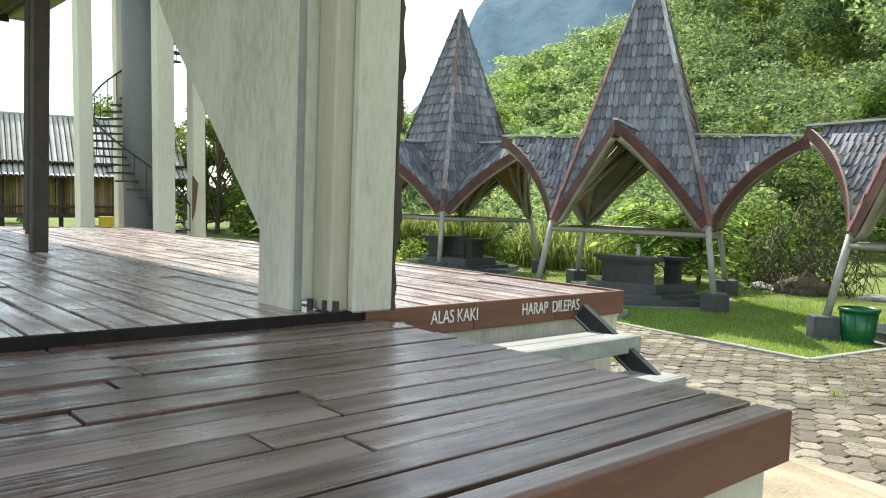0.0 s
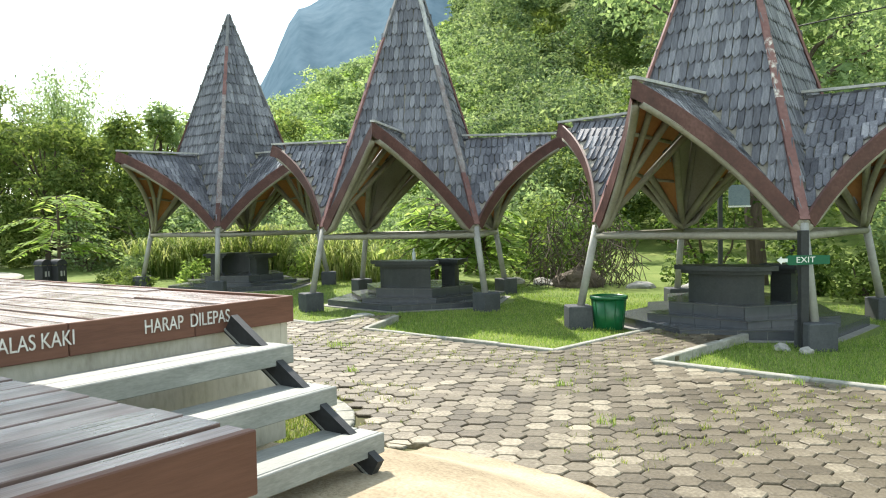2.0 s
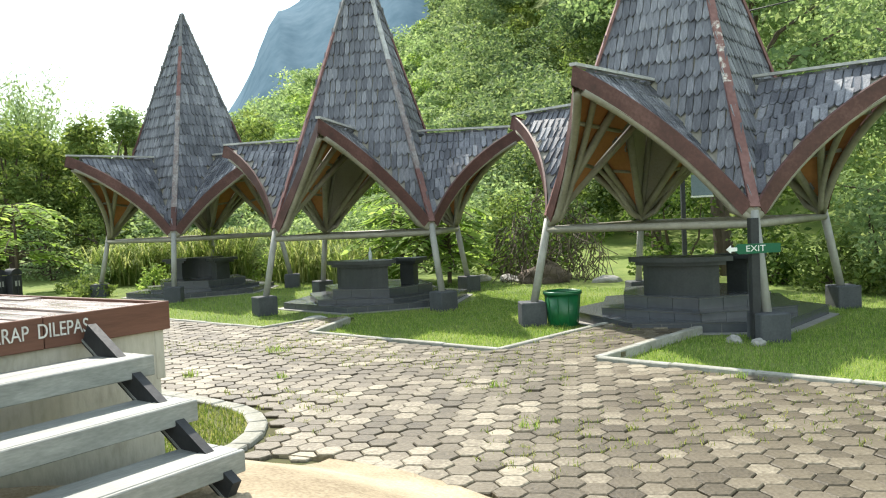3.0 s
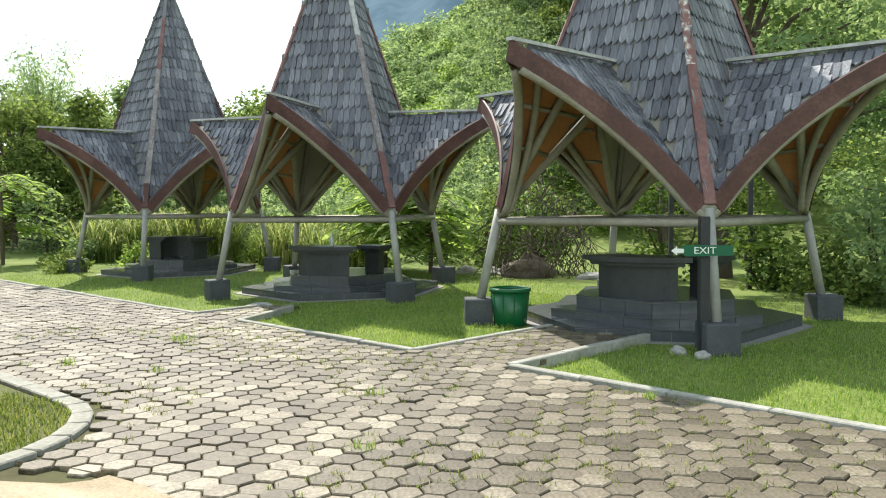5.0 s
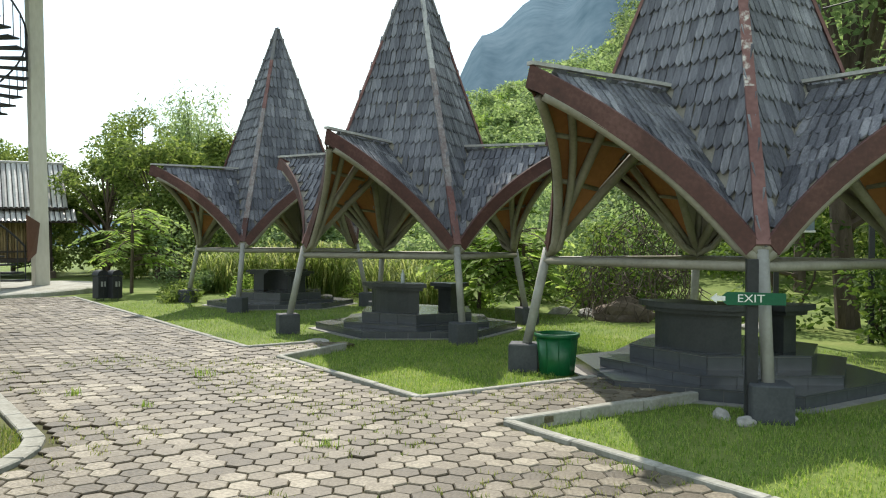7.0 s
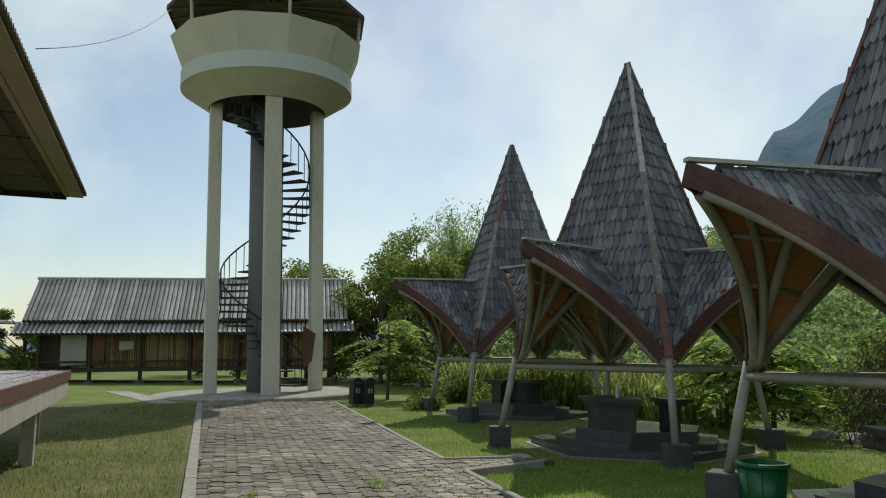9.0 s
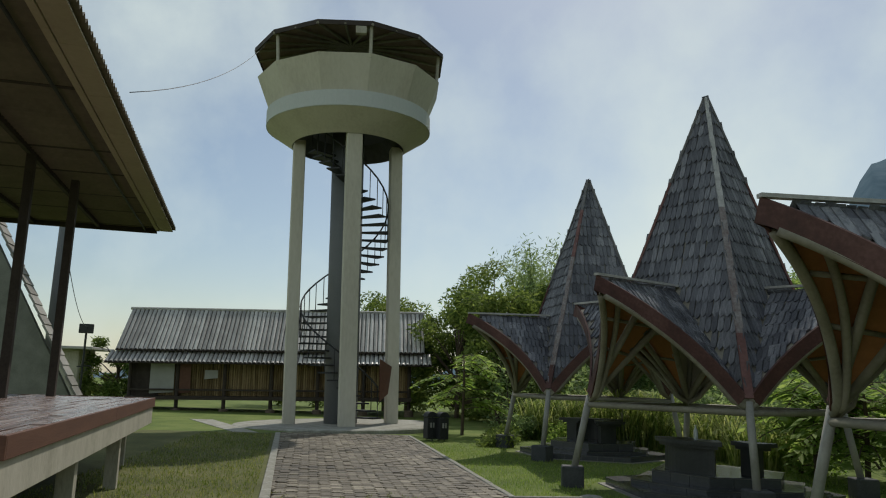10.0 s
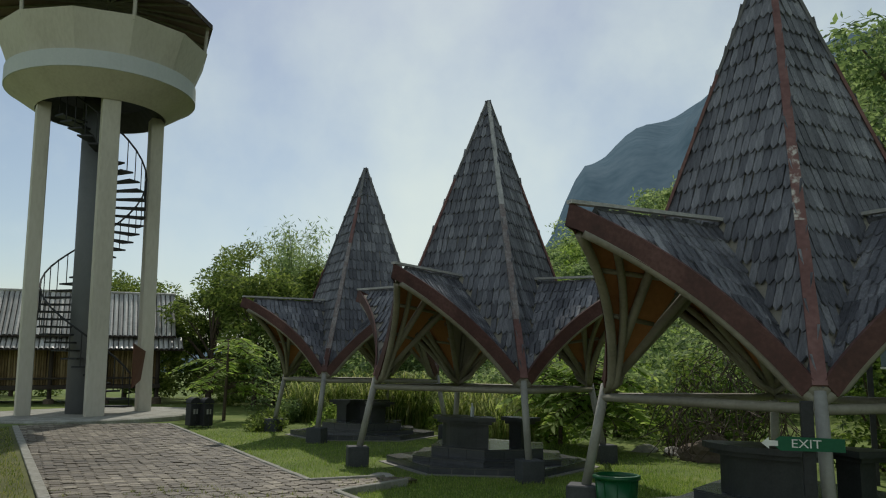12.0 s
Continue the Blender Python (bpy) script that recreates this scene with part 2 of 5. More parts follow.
# ---- builders ----
class MB:
    """Gathers verts and faces of one part."""

    def __init__(self):
        self.v, self.f = [], []

    def add(self, verts, faces):
        o = len(self.v)
        self.v += [tuple(p) for p in verts]
        self.f += [tuple(i + o for i in q) for q in faces]
        return self

    def box(self, size, m=Matrix(), bevel=0.0):
        x, y, z = (s / 2 for s in size)
        if bevel:
            bm = bmesh.new()
            bmesh.ops.create_cube(bm, size=1)
            bmesh.ops.scale(bm, vec=size, verts=bm.verts)
            bmesh.ops.bevel(bm, geom=bm.edges[:], offset=bevel, segments=1, affect="EDGES")
            bm.verts.index_update()
            self.add([m @ q.co for q in bm.verts], [[q.index for q in g.verts] for g in bm.faces])
            bm.free()
            return self
        c = [(-x, -y, -z), (x, -y, -z), (x, y, -z), (-x, y, -z), (-x, -y, z), (x, -y, z), (x, y, z), (-x, y, z)]
        return self.add([m @ Vector(p) for p in c], [(3, 2, 1, 0), (4, 5, 6, 7), (0, 1, 5, 4), (1, 2, 6, 5), (2, 3, 7, 6), (3, 0, 4, 7)])

    def tube(self, pts, r, n=8, cap=True):
        pts = [Vector(p) for p in pts]
        rs = r if isinstance(r, (list, tuple)) else [r] * len(pts)
        up = Vector((0, 0, 1))
        rings = []
        for i, p in enumerate(pts):
            d = (pts[min(i + 1, len(pts) - 1)] - pts[max(i - 1, 0)]).normalized()
            a = d.cross(up if abs(d.z) < 0.95 else Vector((1, 0, 0))).normalized()
            b = d.cross(a)
            rings.append([p + rs[i] * (math.cos(2 * math.pi * k / n) * a + math.sin(2 * math.pi * k / n) * b) for k in range(n)])
        f = []
        for i in range(len(pts) - 1):
            for k in range(n):
                f.append((i * n + k, i * n + (k + 1) % n, (i + 1) * n + (k + 1) % n, (i + 1) * n + k))
        if cap:
            f += [tuple(range(n - 1, -1, -1)), tuple(range((len(pts) - 1) * n, len(pts) * n))]
        return self.add([q for ring in rings for q in ring], f)

    def lathe(self, prof, n=24, m=Matrix(), close=True):
        vs, f = [], []
        for r, z in prof:
            vs += [m @ Vector((r * math.cos(2 * math.pi * k / n), r * math.sin(2 * math.pi * k / n), z)) for k in range(n)]
        for i in range(len(prof) - 1):
            for k in range(n):
                f.append((i * n + k, i * n + (k + 1) % n, (i + 1) * n + (k + 1) % n, (i + 1) * n + k))
        if close:
            f += [tuple(range(n - 1, -1, -1)), tuple(range((len(prof) - 1) * n, len(prof) * n))]
        return self.add(vs, f)

    def prism(self, poly, z0, z1, m=Matrix()):
        n = len(poly)
        vs = [m @ Vector((x, y, z0)) for x, y in poly] + [m @ Vector((x, y, z1)) for x, y in poly]
        return self.add(vs, [tuple(range(n - 1, -1, -1)), tuple(range(n, 2 * n))] + [(i, (i + 1) % n, (i + 1) % n + n, i + n) for i in range(n)])

    def slab(self, a, b, c, d, thick):
        """A four-cornered plate with thickness, along its normal downwards."""
        a, b, c, d = (Vector(q) for q in (a, b, c, d))
        nrm = (c - a).cross(d - b).normalized()
        lo = [q - nrm * thick for q in (a, b, c, d)]
        return self.add([a, b, c, d, *lo], [(0, 1, 2, 3), (7, 6, 5, 4), (0, 4, 5, 1), (1, 5, 6, 2), (2, 6, 7, 3), (3, 7, 4, 0)])

    def mesh(self, name, mat, smooth=False):
        me = bpy.data.meshes.new(name)
        me.from_pydata(self.v, [], self.f)
        me.materials.append(mat)
        if smooth:
            me.polygons.foreach_set("use_smooth", [True] * len(me.polygons))
        me.update()
        return me


def part(name, mb, mat, parent, label="", smooth=False, kind=""):
    ob = new(name, mb.mesh(name, mat, smooth))
    ob.parent = parent
    if label or kind:
        tagged(ob, label, kind=kind)
    return ob


def thing(name, label, category, m=Matrix(), group="", kind=""):
    ob = new(name)
    ob.empty_display_size = 0.2
    ob.matrix_world = m
    return tagged(ob, label, category, group, kind)


def single(name, mb, mat, label="", category="", kind="", smooth=False, m=Matrix(), group=""):
    ob = new(name, mb.mesh(name, mat, smooth))
    ob.matrix_world = m
    return tagged(ob, label, category, group, kind)


def quads_mesh(name, verts, mat, smooth=False):
    """verts: (n, 4, 3) array of separate quads."""
    n = len(verts)
    me = bpy.data.meshes.new(name)
    me.vertices.add(n * 4)
    me.vertices.foreach_set("co", verts.reshape(-1).astype(np.float32))
    me.loops.add(n * 4)
    me.loops.foreach_set("vertex_index", np.arange(n * 4, dtype=np.int32))
    me.polygons.add(n)
    me.polygons.foreach_set("loop_start", np.arange(0, n * 4, 4, dtype=np.int32))
    me.materials.append(mat)
    me.update(calc_edges=True)
    me.validate()
    return me


RNG = np.random.default_rng(7)


def unit(a):
    return a / np.maximum(np.linalg.norm(a, axis=-1, keepdims=True), 1e-9)


def leaf_quads(cent, length, width, droop=0.3, upbias=0.4, axis=None, face=None):
    """Folded diamond leaves with random heading at the given places."""
    n = len(cent)
    d = unit(RNG.normal(size=(n, 3)) * (1, 1, 0.6)) if axis is None else unit(axis)
    d[:, 2] -= droop * RNG.random(n)
    d = unit(d)
    nrm = unit(RNG.normal(size=(n, 3)) + np.array((0, 0, upbias * 2)) + (0 if face is None else face * 2.4))
    s = unit(np.cross(d, nrm))
    L = (length * (0.6 + 0.8 * RNG.random(n)))[:, None]
    W = (width * (0.6 + 0.8 * RNG.random(n)))[:, None]
    up = np.cross(s, d)
    return np.stack([cent, cent + d * L * 0.45 + s * W / 2 + up * W * 0.12, cent + d * L, cent + d * L * 0.45 - s * W / 2 + up * W * 0.12], 1)


def blob_points(n, centre, radii, hollow=0.55):
    d = unit(RNG.normal(size=(n, 3)))
    r = hollow + (1 - hollow) * RNG.random(n)[:, None] ** 0.6
    return np.array(centre) + d * r * np.array(radii)


def scatter_obj(name, mat, quads, label, category, kind="stuff", parent=None):
    ob = new(name, quads_mesh(name, np.concatenate(quads), mat))
    if parent:
        ob.parent = parent
        return ob
    return tagged(ob, label, category, "", kind)


# ---- ground, paving, kerbs ----
def lerp_table(x, xs, ys):
    return np.interp(x, xs, ys)


HILL_AZ = [60, 80, 100, 112, 120, 125, 131, 136, 140, 143, 147, 150, 156, 165]
HILL_EL = [24, 26, 25, 22, 19, 17, 14.2, 12.4, 10.6, 9.6, 7.4, 5.0, 2.0, 0]
MT_AZ = [50, 90, 120, 128, 136, 138.5, 141.5, 144, 146, 148, 152, 160]
MT_EL = [20, 23, 22.5, 21.3, 18.4, 17.5, 16.2, 14.0, 10.6, 7.5, 2.0, 0]
HC = (10.0, -6.5)


def smooth(a, b, x):
    k = np.clip((x - a) / (b - a), 0, 1)
    return k * k * (3 - 2 * k)


def hill_height(x, y):
    dx, dy = x - HC[0], y - HC[1]
    r, az = np.hypot(dx, dy), np.degrees(np.arctan2(dy, dx))
    rr = np.minimum(r, 150)
    h = rr * np.tan(np.radians(lerp_table(az, HILL_AZ, HILL_EL))) * smooth(17, 75, r) * (0.93 + 0.07 * np.sin(rr * 0.11 + az * 0.35))
    h *= np.where((az < 40) | (az > 170), 0, 1)
    far = r * np.tan(np.radians(lerp_table(az, MT_AZ, MT_EL))) * smooth(220, 620, r) * np.where((az < 40) | (az > 165), 0, 1)
    low = np.where((az > 165) | (az < -165), smooth(600, 1200, r) * 22 * (1 + 0.5 * np.sin(az * 0.6)), 0)
    wob = smooth(250, 600, r) * (10 * np.sin(az * 0.55 + r * 0.006) + 5 * np.sin(az * 1.35 + 1.0))
    return np.maximum(np.maximum(h, far + np.where(far > 30, wob, 0)), low)


def build_ground():
    rs = np.concatenate([np.linspace(0, 16, 9), np.geomspace(18, 200, 60), np.geomspace(215, 1500, 50)])
    az = np.radians(np.arange(0, 360, 0.75))
    R, A = np.meshgrid(rs, az, indexing="ij")
    X, Y = HC[0] + R * np.cos(A), HC[1] + R * np.sin(A)
    Z = hill_height(X, Y)
    Z = Z - 0.07 * (1 - smooth(14, 20, R)) + 0.0
    n, k = R.shape
    v = np.stack([X, Y, Z], -1).reshape(-1, 3)
    f = [(i * k + j, (i + 1) * k + j, (i + 1) * k + (j + 1) % k, i * k + (j + 1) % k) for i in range(n - 1) for j in range(k)]
    me = bpy.data.meshes.new("ground")
    me.from_pydata(v.tolist(), [], f)
    me.materials.append(M_LAWN)
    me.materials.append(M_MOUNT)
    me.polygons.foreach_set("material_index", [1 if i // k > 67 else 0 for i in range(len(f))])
    me.polygons.foreach_set("use_smooth", [True] * len(f))
    return tagged(new("ground", me), "short green grass rising to forested hills and a mountain coloured blue for haze", "ground", kind="structure")


build_ground()

# deck frame: u along its edge, v into the deck
DO, DA = Vector((6.17, -6.92, 0)), radians(8)
DU, DV = Vector((math.cos(DA), math.sin(DA), 0)), Vector((math.sin(DA), -math.cos(DA), 0))
DZ = 0.99
DZ2 = 0.955  # the platform beside it lies a little lower


def duv(u, v, z=0.0):
    return DO + DU * u + DV * v + Vector((0, 0, z))


def dmat(u, v, z):
    """Local x along u, local y along -v."""
    return Matrix.Translation(duv(u, v, z)) @ Matrix.Rotation(DA, 4, "Z")


NORTH = [(-9.6, -3.62), (-5.1, -3.4), (1.27, -3.09)]  # kerb line of the lawns
SOUTH = [(-8.9, -6.80), (3.0, -5.87), (4.9, -5.72)]


def in_paving(x, y):
    ys = np.interp(x, [-9.2, 3.0, 5.0, 5.6, 6.0, 6.3], [-6.82, -5.87, -5.72, -5.72, -5.72, -5.72])
    yn = np.interp(x, [-9.2, -5.1, 1.27, 8.8, 14], [-3.6, -3.4, -3.09, -2.77, -2.6])
    ok = (y > np.where(x > 4.75, -13.0, ys) + 0.02) & (y < yn - 0.02)
    gap1 = (x > 1.30) & (x < 1.55 + (-1.95 - y) * 0.5454) & (y < -1.8) & (y > -3.3)
    gap2 = (x > 5.02) & (x < 6.04) & (y < -0.75) & (y > -3.3)
    apron = (np.hypot(x - 7.0, y + 8.3) < 2.28)
    lx, ly = x - DO.x, y - DO.y
    u, v = lx * DU.x + ly * DU.y, lx * DV.x + ly * DV.y
    deck = ((u < 1.9) & (v > 0.75)) | ((x < 5.9) & (np.hypot((x - 4.75) / 1.05, (y + 6.75) / 1.03) < 1.13)) | ((x < 5.55) & (y < -7.0))
    return (ok | gap1 | gap2) & ~apron & ~deck & (x > -9.3) & (x < 13)


def hex_piece(r, h, bevel):
    mb = MB()
    top = [(r * 0.925 * math.cos(radians(60 * i)), r * 0.925 * math.sin(radians(60 * i)), h) for i in range(6)]
    mid = [(r * math.cos(radians(60 * i)), r * math.sin(radians(60 * i)), h - bevel) for i in range(6)]
    low = [(r * math.cos(radians(60 * i)), r * math.sin(radians(60 * i)), 0) for i in range(6)]
    f = [(0, 1, 2, 3, 4, 5)] + [(i, 6 + i, 6 + (i + 1) % 6, (i + 1) % 6) for i in range(6)] + [(6 + i, 12 + i, 12 + (i + 1) % 6, 6 + (i + 1) % 6) for i in range(6)]
    return mb.add(top + mid + low, f)


def build_paving():
    bed = MB()
    outline = [(-9.3, -6.86), (3.0, -5.93), (4.7, -5.80), (5.2, -5.9), (5.6, -6.3), (5.72, -6.8), (5.5, -7.5), (6.1, -13), (13, -13), (13, -2.6), (8.8, -2.74), (6.07, -2.83), (6.07, -0.75), (4.98, -0.75), (4.98, -2.9), (2.2, -3.03), (1.6, -1.93), (1.5, -1.75), (1.22, -1.75), (1.24, -3.05), (-5.1, -3.36), (-9.3, -3.56)]
    bed.prism(outline, -0.05, 0.008)
    pav = tagged(new("pavement", bed.mesh("pavement", M_BED)), "hexagonal concrete paving with moss and grass in the joints", "pavement", kind="structure")
    a, pitch = radians(33), 0.157
    r = 0.0873
    ax, ay = Vector((math.cos(a + radians(30)), math.sin(a + radians(30)))), Vector((math.cos(a + radians(90)), math.sin(a + radians(90))))
    cells = []
    for i in range(-150, 150):
        for j in range(-150, 150):
            p = ax * (i * pitch) + ay * (j * pitch)
            cells.append((p.x + 2.0, p.y - 5.0))
    cells = np.array(cells)
    keep = in_paving(cells[:, 0], cells[:, 1])
    cells = cells[keep]
    near = np.hypot(cells[:, 0] - 8.1, cells[:, 1] + 4.3)
    order = np.argsort(near)
    proto = hex_piece(r, 0.05, 0.006)
    hm = proto.mesh("paver", M_PAVER)
    rest = MB()
    for n, i in enumerate(order):
        x, y = cells[i]
        dz = RNG.normal() * 0.0035
        tilt = Euler((RNG.normal() * 0.012, RNG.normal() * 0.012, a + RNG.normal() * 0.012))
        m = Matrix.LocRotScale((x, y, -0.02 + dz), tilt, (1, 1, 1))
        if n < 300:
            ob = new("paver", hm)
            ob.parent = pav
            ob.matrix_local = m
        else:
            rest.add([m @ Vector(q) for q in proto.v], proto.f)
    part("paver_field", rest, M_PAVER, pav, "", kind="stuff")
    return cells


CELLS = build_paving()


def kerb(name, pts, w=0.075, h=0.048, m=M_KERB):
    """Kerb stones laid end to end along a line."""
    t = thing(name, "grey concrete kerb stones edging the grass", "kerb", kind="structure")
    for (x0, y0), (x1, y1) in zip(pts, pts[1:]):
        a, b = Vector((x0, y0, 0)), Vector((x1, y1, 0))
        L = (b - a).length
        n = max(1, round(L / 0.62))
        ang = math.atan2(b.y - a.y, b.x - a.x)
        for i in range(n):
            c = a.lerp(b, (i + 0.5) / n)
            mb = MB().box((L / n - 0.006, w, h + 0.06), Matrix.Identity(4), 0.008)
            ob = part("kerb_stone", mb, m, t)
            ob.matrix_local = Matrix.LocRotScale((c.x, c.y, h / 2 - 0.03 + RNG.normal() * 0.002), Euler((0, 0, ang + RNG.normal() * 0.006)), (1, 1, 1))


kerb("kerb", [(-9.0, -3.60), (-5.1, -3.4), (1.27, -3.09), (1.22, -2.1)])
kerb("kerb", [(1.62, -1.95), (2.22, -3.05), (5.0, -2.91), (5.02, -0.95)])
kerb("kerb", [(6.08, -0.8), (6.06, -2.83), (8.8, -2.76), (13.0, -2.62)], 0.085)
kerb("kerb", [(-8.9, -6.80), (3.0, -5.87), (4.6, -5.74)], 0.12, 0.05)
ring = [(4.6, -5.74)] + [(4.75 + 1.05 * math.cos(radians(d)), -6.75 + 1.03 * math.sin(radians(d))) for d in range(85, -41, -14)]
kerb("kerb", ring, 0.13, 0.045)


def build_lawn():
    """Lawn slabs level with the kerb tops and grass blades on them."""
    north = MB()
    for poly in ([(-9.0, -3.56), (-5.1, -3.36), (1.22, -3.06), (1.18, -2.0), (1.18, 4.5), (-9.0, 4.5)],
                 [(1.66, -1.93), (2.26, -3.0), (4.96, -2.87), (4.98, -0.9), (4.98, 4.5), (1.18, 4.5), (1.18, -1.9)],
                 [(6.12, -0.7), (6.11, -2.78), (8.8, -2.71), (13, -2.57), (13, 4.5), (4.98, 4.5), (4.98, -0.6)]):
        north.prism(poly, -0.09, -0.04)
    ob = single("lawn", north, M_LAWN, "sunlit short green lawn round the gazebos", "lawn", kind="structure")
    south = MB()
    south.prism([(-9.0, -6.86), (3.0, -5.94), (4.6, -5.81)] + [(x - 0.05, y - 0.03) for x, y in ring[2:]] + [(5.4, -7.6), (4.0, -10), (-9.0, -10)], -0.09, 0.022)
    single("lawn", south, M_LAWNDRY, "short yellowish lawn beside the timber deck", "lawn", kind="structure")
    n = 62000
    x, y = RNG.uniform(-8.5, 11.5, n), RNG.uniform(-3.3, 3.2, n)
    x, y = np.concatenate([x, RNG.uniform(1, 11.5, 50000)]), np.concatenate([y, RNG.uniform(-3.1, 1.8, 50000)])
    yn = np.interp(x, [-9, -5.1, 1.27, 8.8, 14], [-3.5, -3.3, -3.0, -2.68, -2.5])
    keep = (y > yn) & ~in_paving(x, y)
    for cx, cy in ((-5.587, -0.076), (-0.036, 0.071), (5.389, 0.457)):
        keep &= np.hypot(x - cx, y - cy) > 1.7
    x, y = x[keep], y[keep]
    blades("lawn_grass", x, y, -0.045, 0.045, 0.0065, "fine green grass blades of the lawn")
    n = 16000
    x, y = RNG.uniform(-8.5, 5.7, n), RNG.uniform(-8.5, -5.7, n)
    ys = np.interp(x, [-9.2, 3.0, 5.0, 5.6], [-6.95, -6.0, -5.9, -6.2])
    keep = y < ys
    x, y = np.concatenate([x[keep], RNG.uniform(4.2, 5.7, 5000)]), np.concatenate([y[keep], RNG.uniform(-7.5, -5.75, 5000)])
    keep = (x < 4.2) | (np.hypot((x - 4.75) / 1.05, (y + 6.75) / 1.03) < 0.93) | (y < -6.8) & (x < 5.4)
    blades("lawn_grass", x[keep], y[keep], 0.018, 0.045, 0.008, "fine yellowish grass blades of the deckside lawn", mat=M_BLADEDRY)
    # tufts in the joints
    c = CELLS[(CELLS[:, 0] > 1.0) & (CELLS[:, 0] < 11)]
    pick = c[RNG.random(len(c)) < 0.85]
    dens = np.array([noise.noise(Vector((px * 0.7, py * 0.7, 3))) for px, py in pick])
    pick = pick[dens > -0.02]
    corner = np.radians(33 + 60 * RNG.integers(0, 6, len(pick)))
    px = np.repeat(pick[:, 0] + 0.09 * np.cos(corner), 12) + RNG.normal(size=len(pick) * 12) * 0.026
    py = np.repeat(pick[:, 1] + 0.09 * np.sin(corner), 12) + RNG.normal(size=len(pick) * 12) * 0.026
    blades("joint_grass", px, py, 0.015, 0.034, 0.006, "green and straw grass tufts in paving joints", mat=M_BLADEDRY)
    for bx, by, s in ((3.03, -4.12, 1), (6.0, -4.2, 0.5), (3.4, -5.3, 0.7), (6.9, -5.0, 0.6), (4.2, -4.9, 0.6), (7.4, -3.0, 0.5)):
        k = int(55 * s)
        blades("grass_tuft", bx + RNG.normal(size=k) * 0.06 * s, by + RNG.normal(size=k) * 0.06 * s, 0.02, 0.05 * s + 0.03, 0.007, "weed tuft growing between the pavers", "weed", "stuff")


def blades(name, x, y, z, h, w, label, category="grass", kind="stuff", mat=None):
    n = len(x)
    base = np.stack([x, y, np.full(n, z)], 1)
    a = RNG.uniform(0, 2 * np.pi, n)
    side = np.stack([np.cos(a), np.sin(a), np.zeros(n)], 1) * w / 2
    lean = np.stack([RNG.normal(size=n), RNG.normal(size=n), np.zeros(n)], 1) * 0.35 * h
    H = (h * (0.5 + 0.9 * RNG.random(n)))[:, None]
    tip = base + lean + np.array((0, 0, 1.0)) * H
    mid = base + lean * 0.35 + np.array((0, 0, 0.6)) * H
    q = np.stack([base - side, base + side, mid + side * 0.8, mid - side * 0.8], 1)
    q2 = np.stack([mid - side * 0.8, mid + side * 0.8, tip + side * 0.15, tip - side * 0.15], 1)
    ob = new(name, quads_mesh(name, np.concatenate([q, q2]), mat or M_BLADE))
    tagged(ob, label, category, "", kind)


build_lawn()


def build_apron():
    c = Vector((7.0, -8.3))
    mb = MB()
    n, rings = 64, [0.0, 0.9, 1.2, 1.5, 1.8, 2.05, 2.2, 2.3]
    vs = []
    for r in rings:
        z = 0.33 - 0.30 * float(smooth(1.2, 2.3, np.array(r)))
        vs += [(c.x + r * math.cos(2 * math.pi * k / n), c.y + r * math.sin(2 * math.pi * k / n), z) for k in range(n)]
    f = [(i * n + k, (i + 1) * n + k, (i + 1) * n + (k + 1) % n, i * n + (k + 1) % n) for i in range(len(rings) - 1) for k in range(n)]
    keep = []
    for q in f:
        m = sum((Vector(vs[i]) for i in q), Vector()) / 4 - DO
        if m.x * DU.x + m.y * DU.y > 0.3:
            keep.append(q)
    lo = [(x, y, -0.05) for x, y, z in vs[-n:]]
    o = len(vs)
    keep += [((len(rings) - 1) * n + k, o + k, o + (k + 1) % n, (len(rings) - 1) * n + (k + 1) % n) for k in range(n)]
    mb.add(vs + lo, keep)
    single("concrete_apron", mb, M_CONC, "sandy worn concrete apron at the foot of the steps", "apron", kind="structure", smooth=True)


build_apron()


# ---- deck ----
def plank_run(parent, u0, u1, v0, v1, along_u, width=0.13, gap=0.015, piece=(1.2, 2.6), top=None, mat=None):
    top = DZ if top is None else top
    proto = {}
    lim, run = ((v0, v1), (u0, u1)) if along_u else ((u0, u1), (v0, v1))
    k = 0
    c = lim[0]
    count = 0
    while c < lim[1] - 0.01:
        w = min(width, lim[1] - c)
        s = run[0]
        first = True
        while s < run[1] - 0.01:
            L = RNG.uniform(*piece) * (0.5 + 0.5 * RNG.random() if first else 1)
            first = False
            e = min(run[1], s + L)
            if run[1] - e < 0.35:
                e = run[1]
            mb = MB().box((e - s - RNG.uniform(0.003, 0.012), w - gap * RNG.uniform(0.6, 1.7), 0.035), Matrix.Identity(4), 0.0022)
            ob = part("plank", mb, mat or M_DECK, parent)
            lift = RNG.normal() * 0.0028
            mid = ((s + e) / 2, c + w / 2)
            if along_u:
                ob.matrix_local = dmat(mid[0], mid[1], top - 0.0175 + lift) @ Euler((RNG.normal() * 0.008, RNG.normal() * 0.001, 0)).to_matrix().to_4x4()
            else:
                ob.matrix_local = dmat(mid[1], mid[0], top - 0.0175 + lift) @ Matrix.Rotation(radians(90), 4, "Z") @ Euler((RNG.normal() * 0.008, 0, 0)).to_matrix().to_4x4()
            s = e
            count += 1
        c += width
    return count


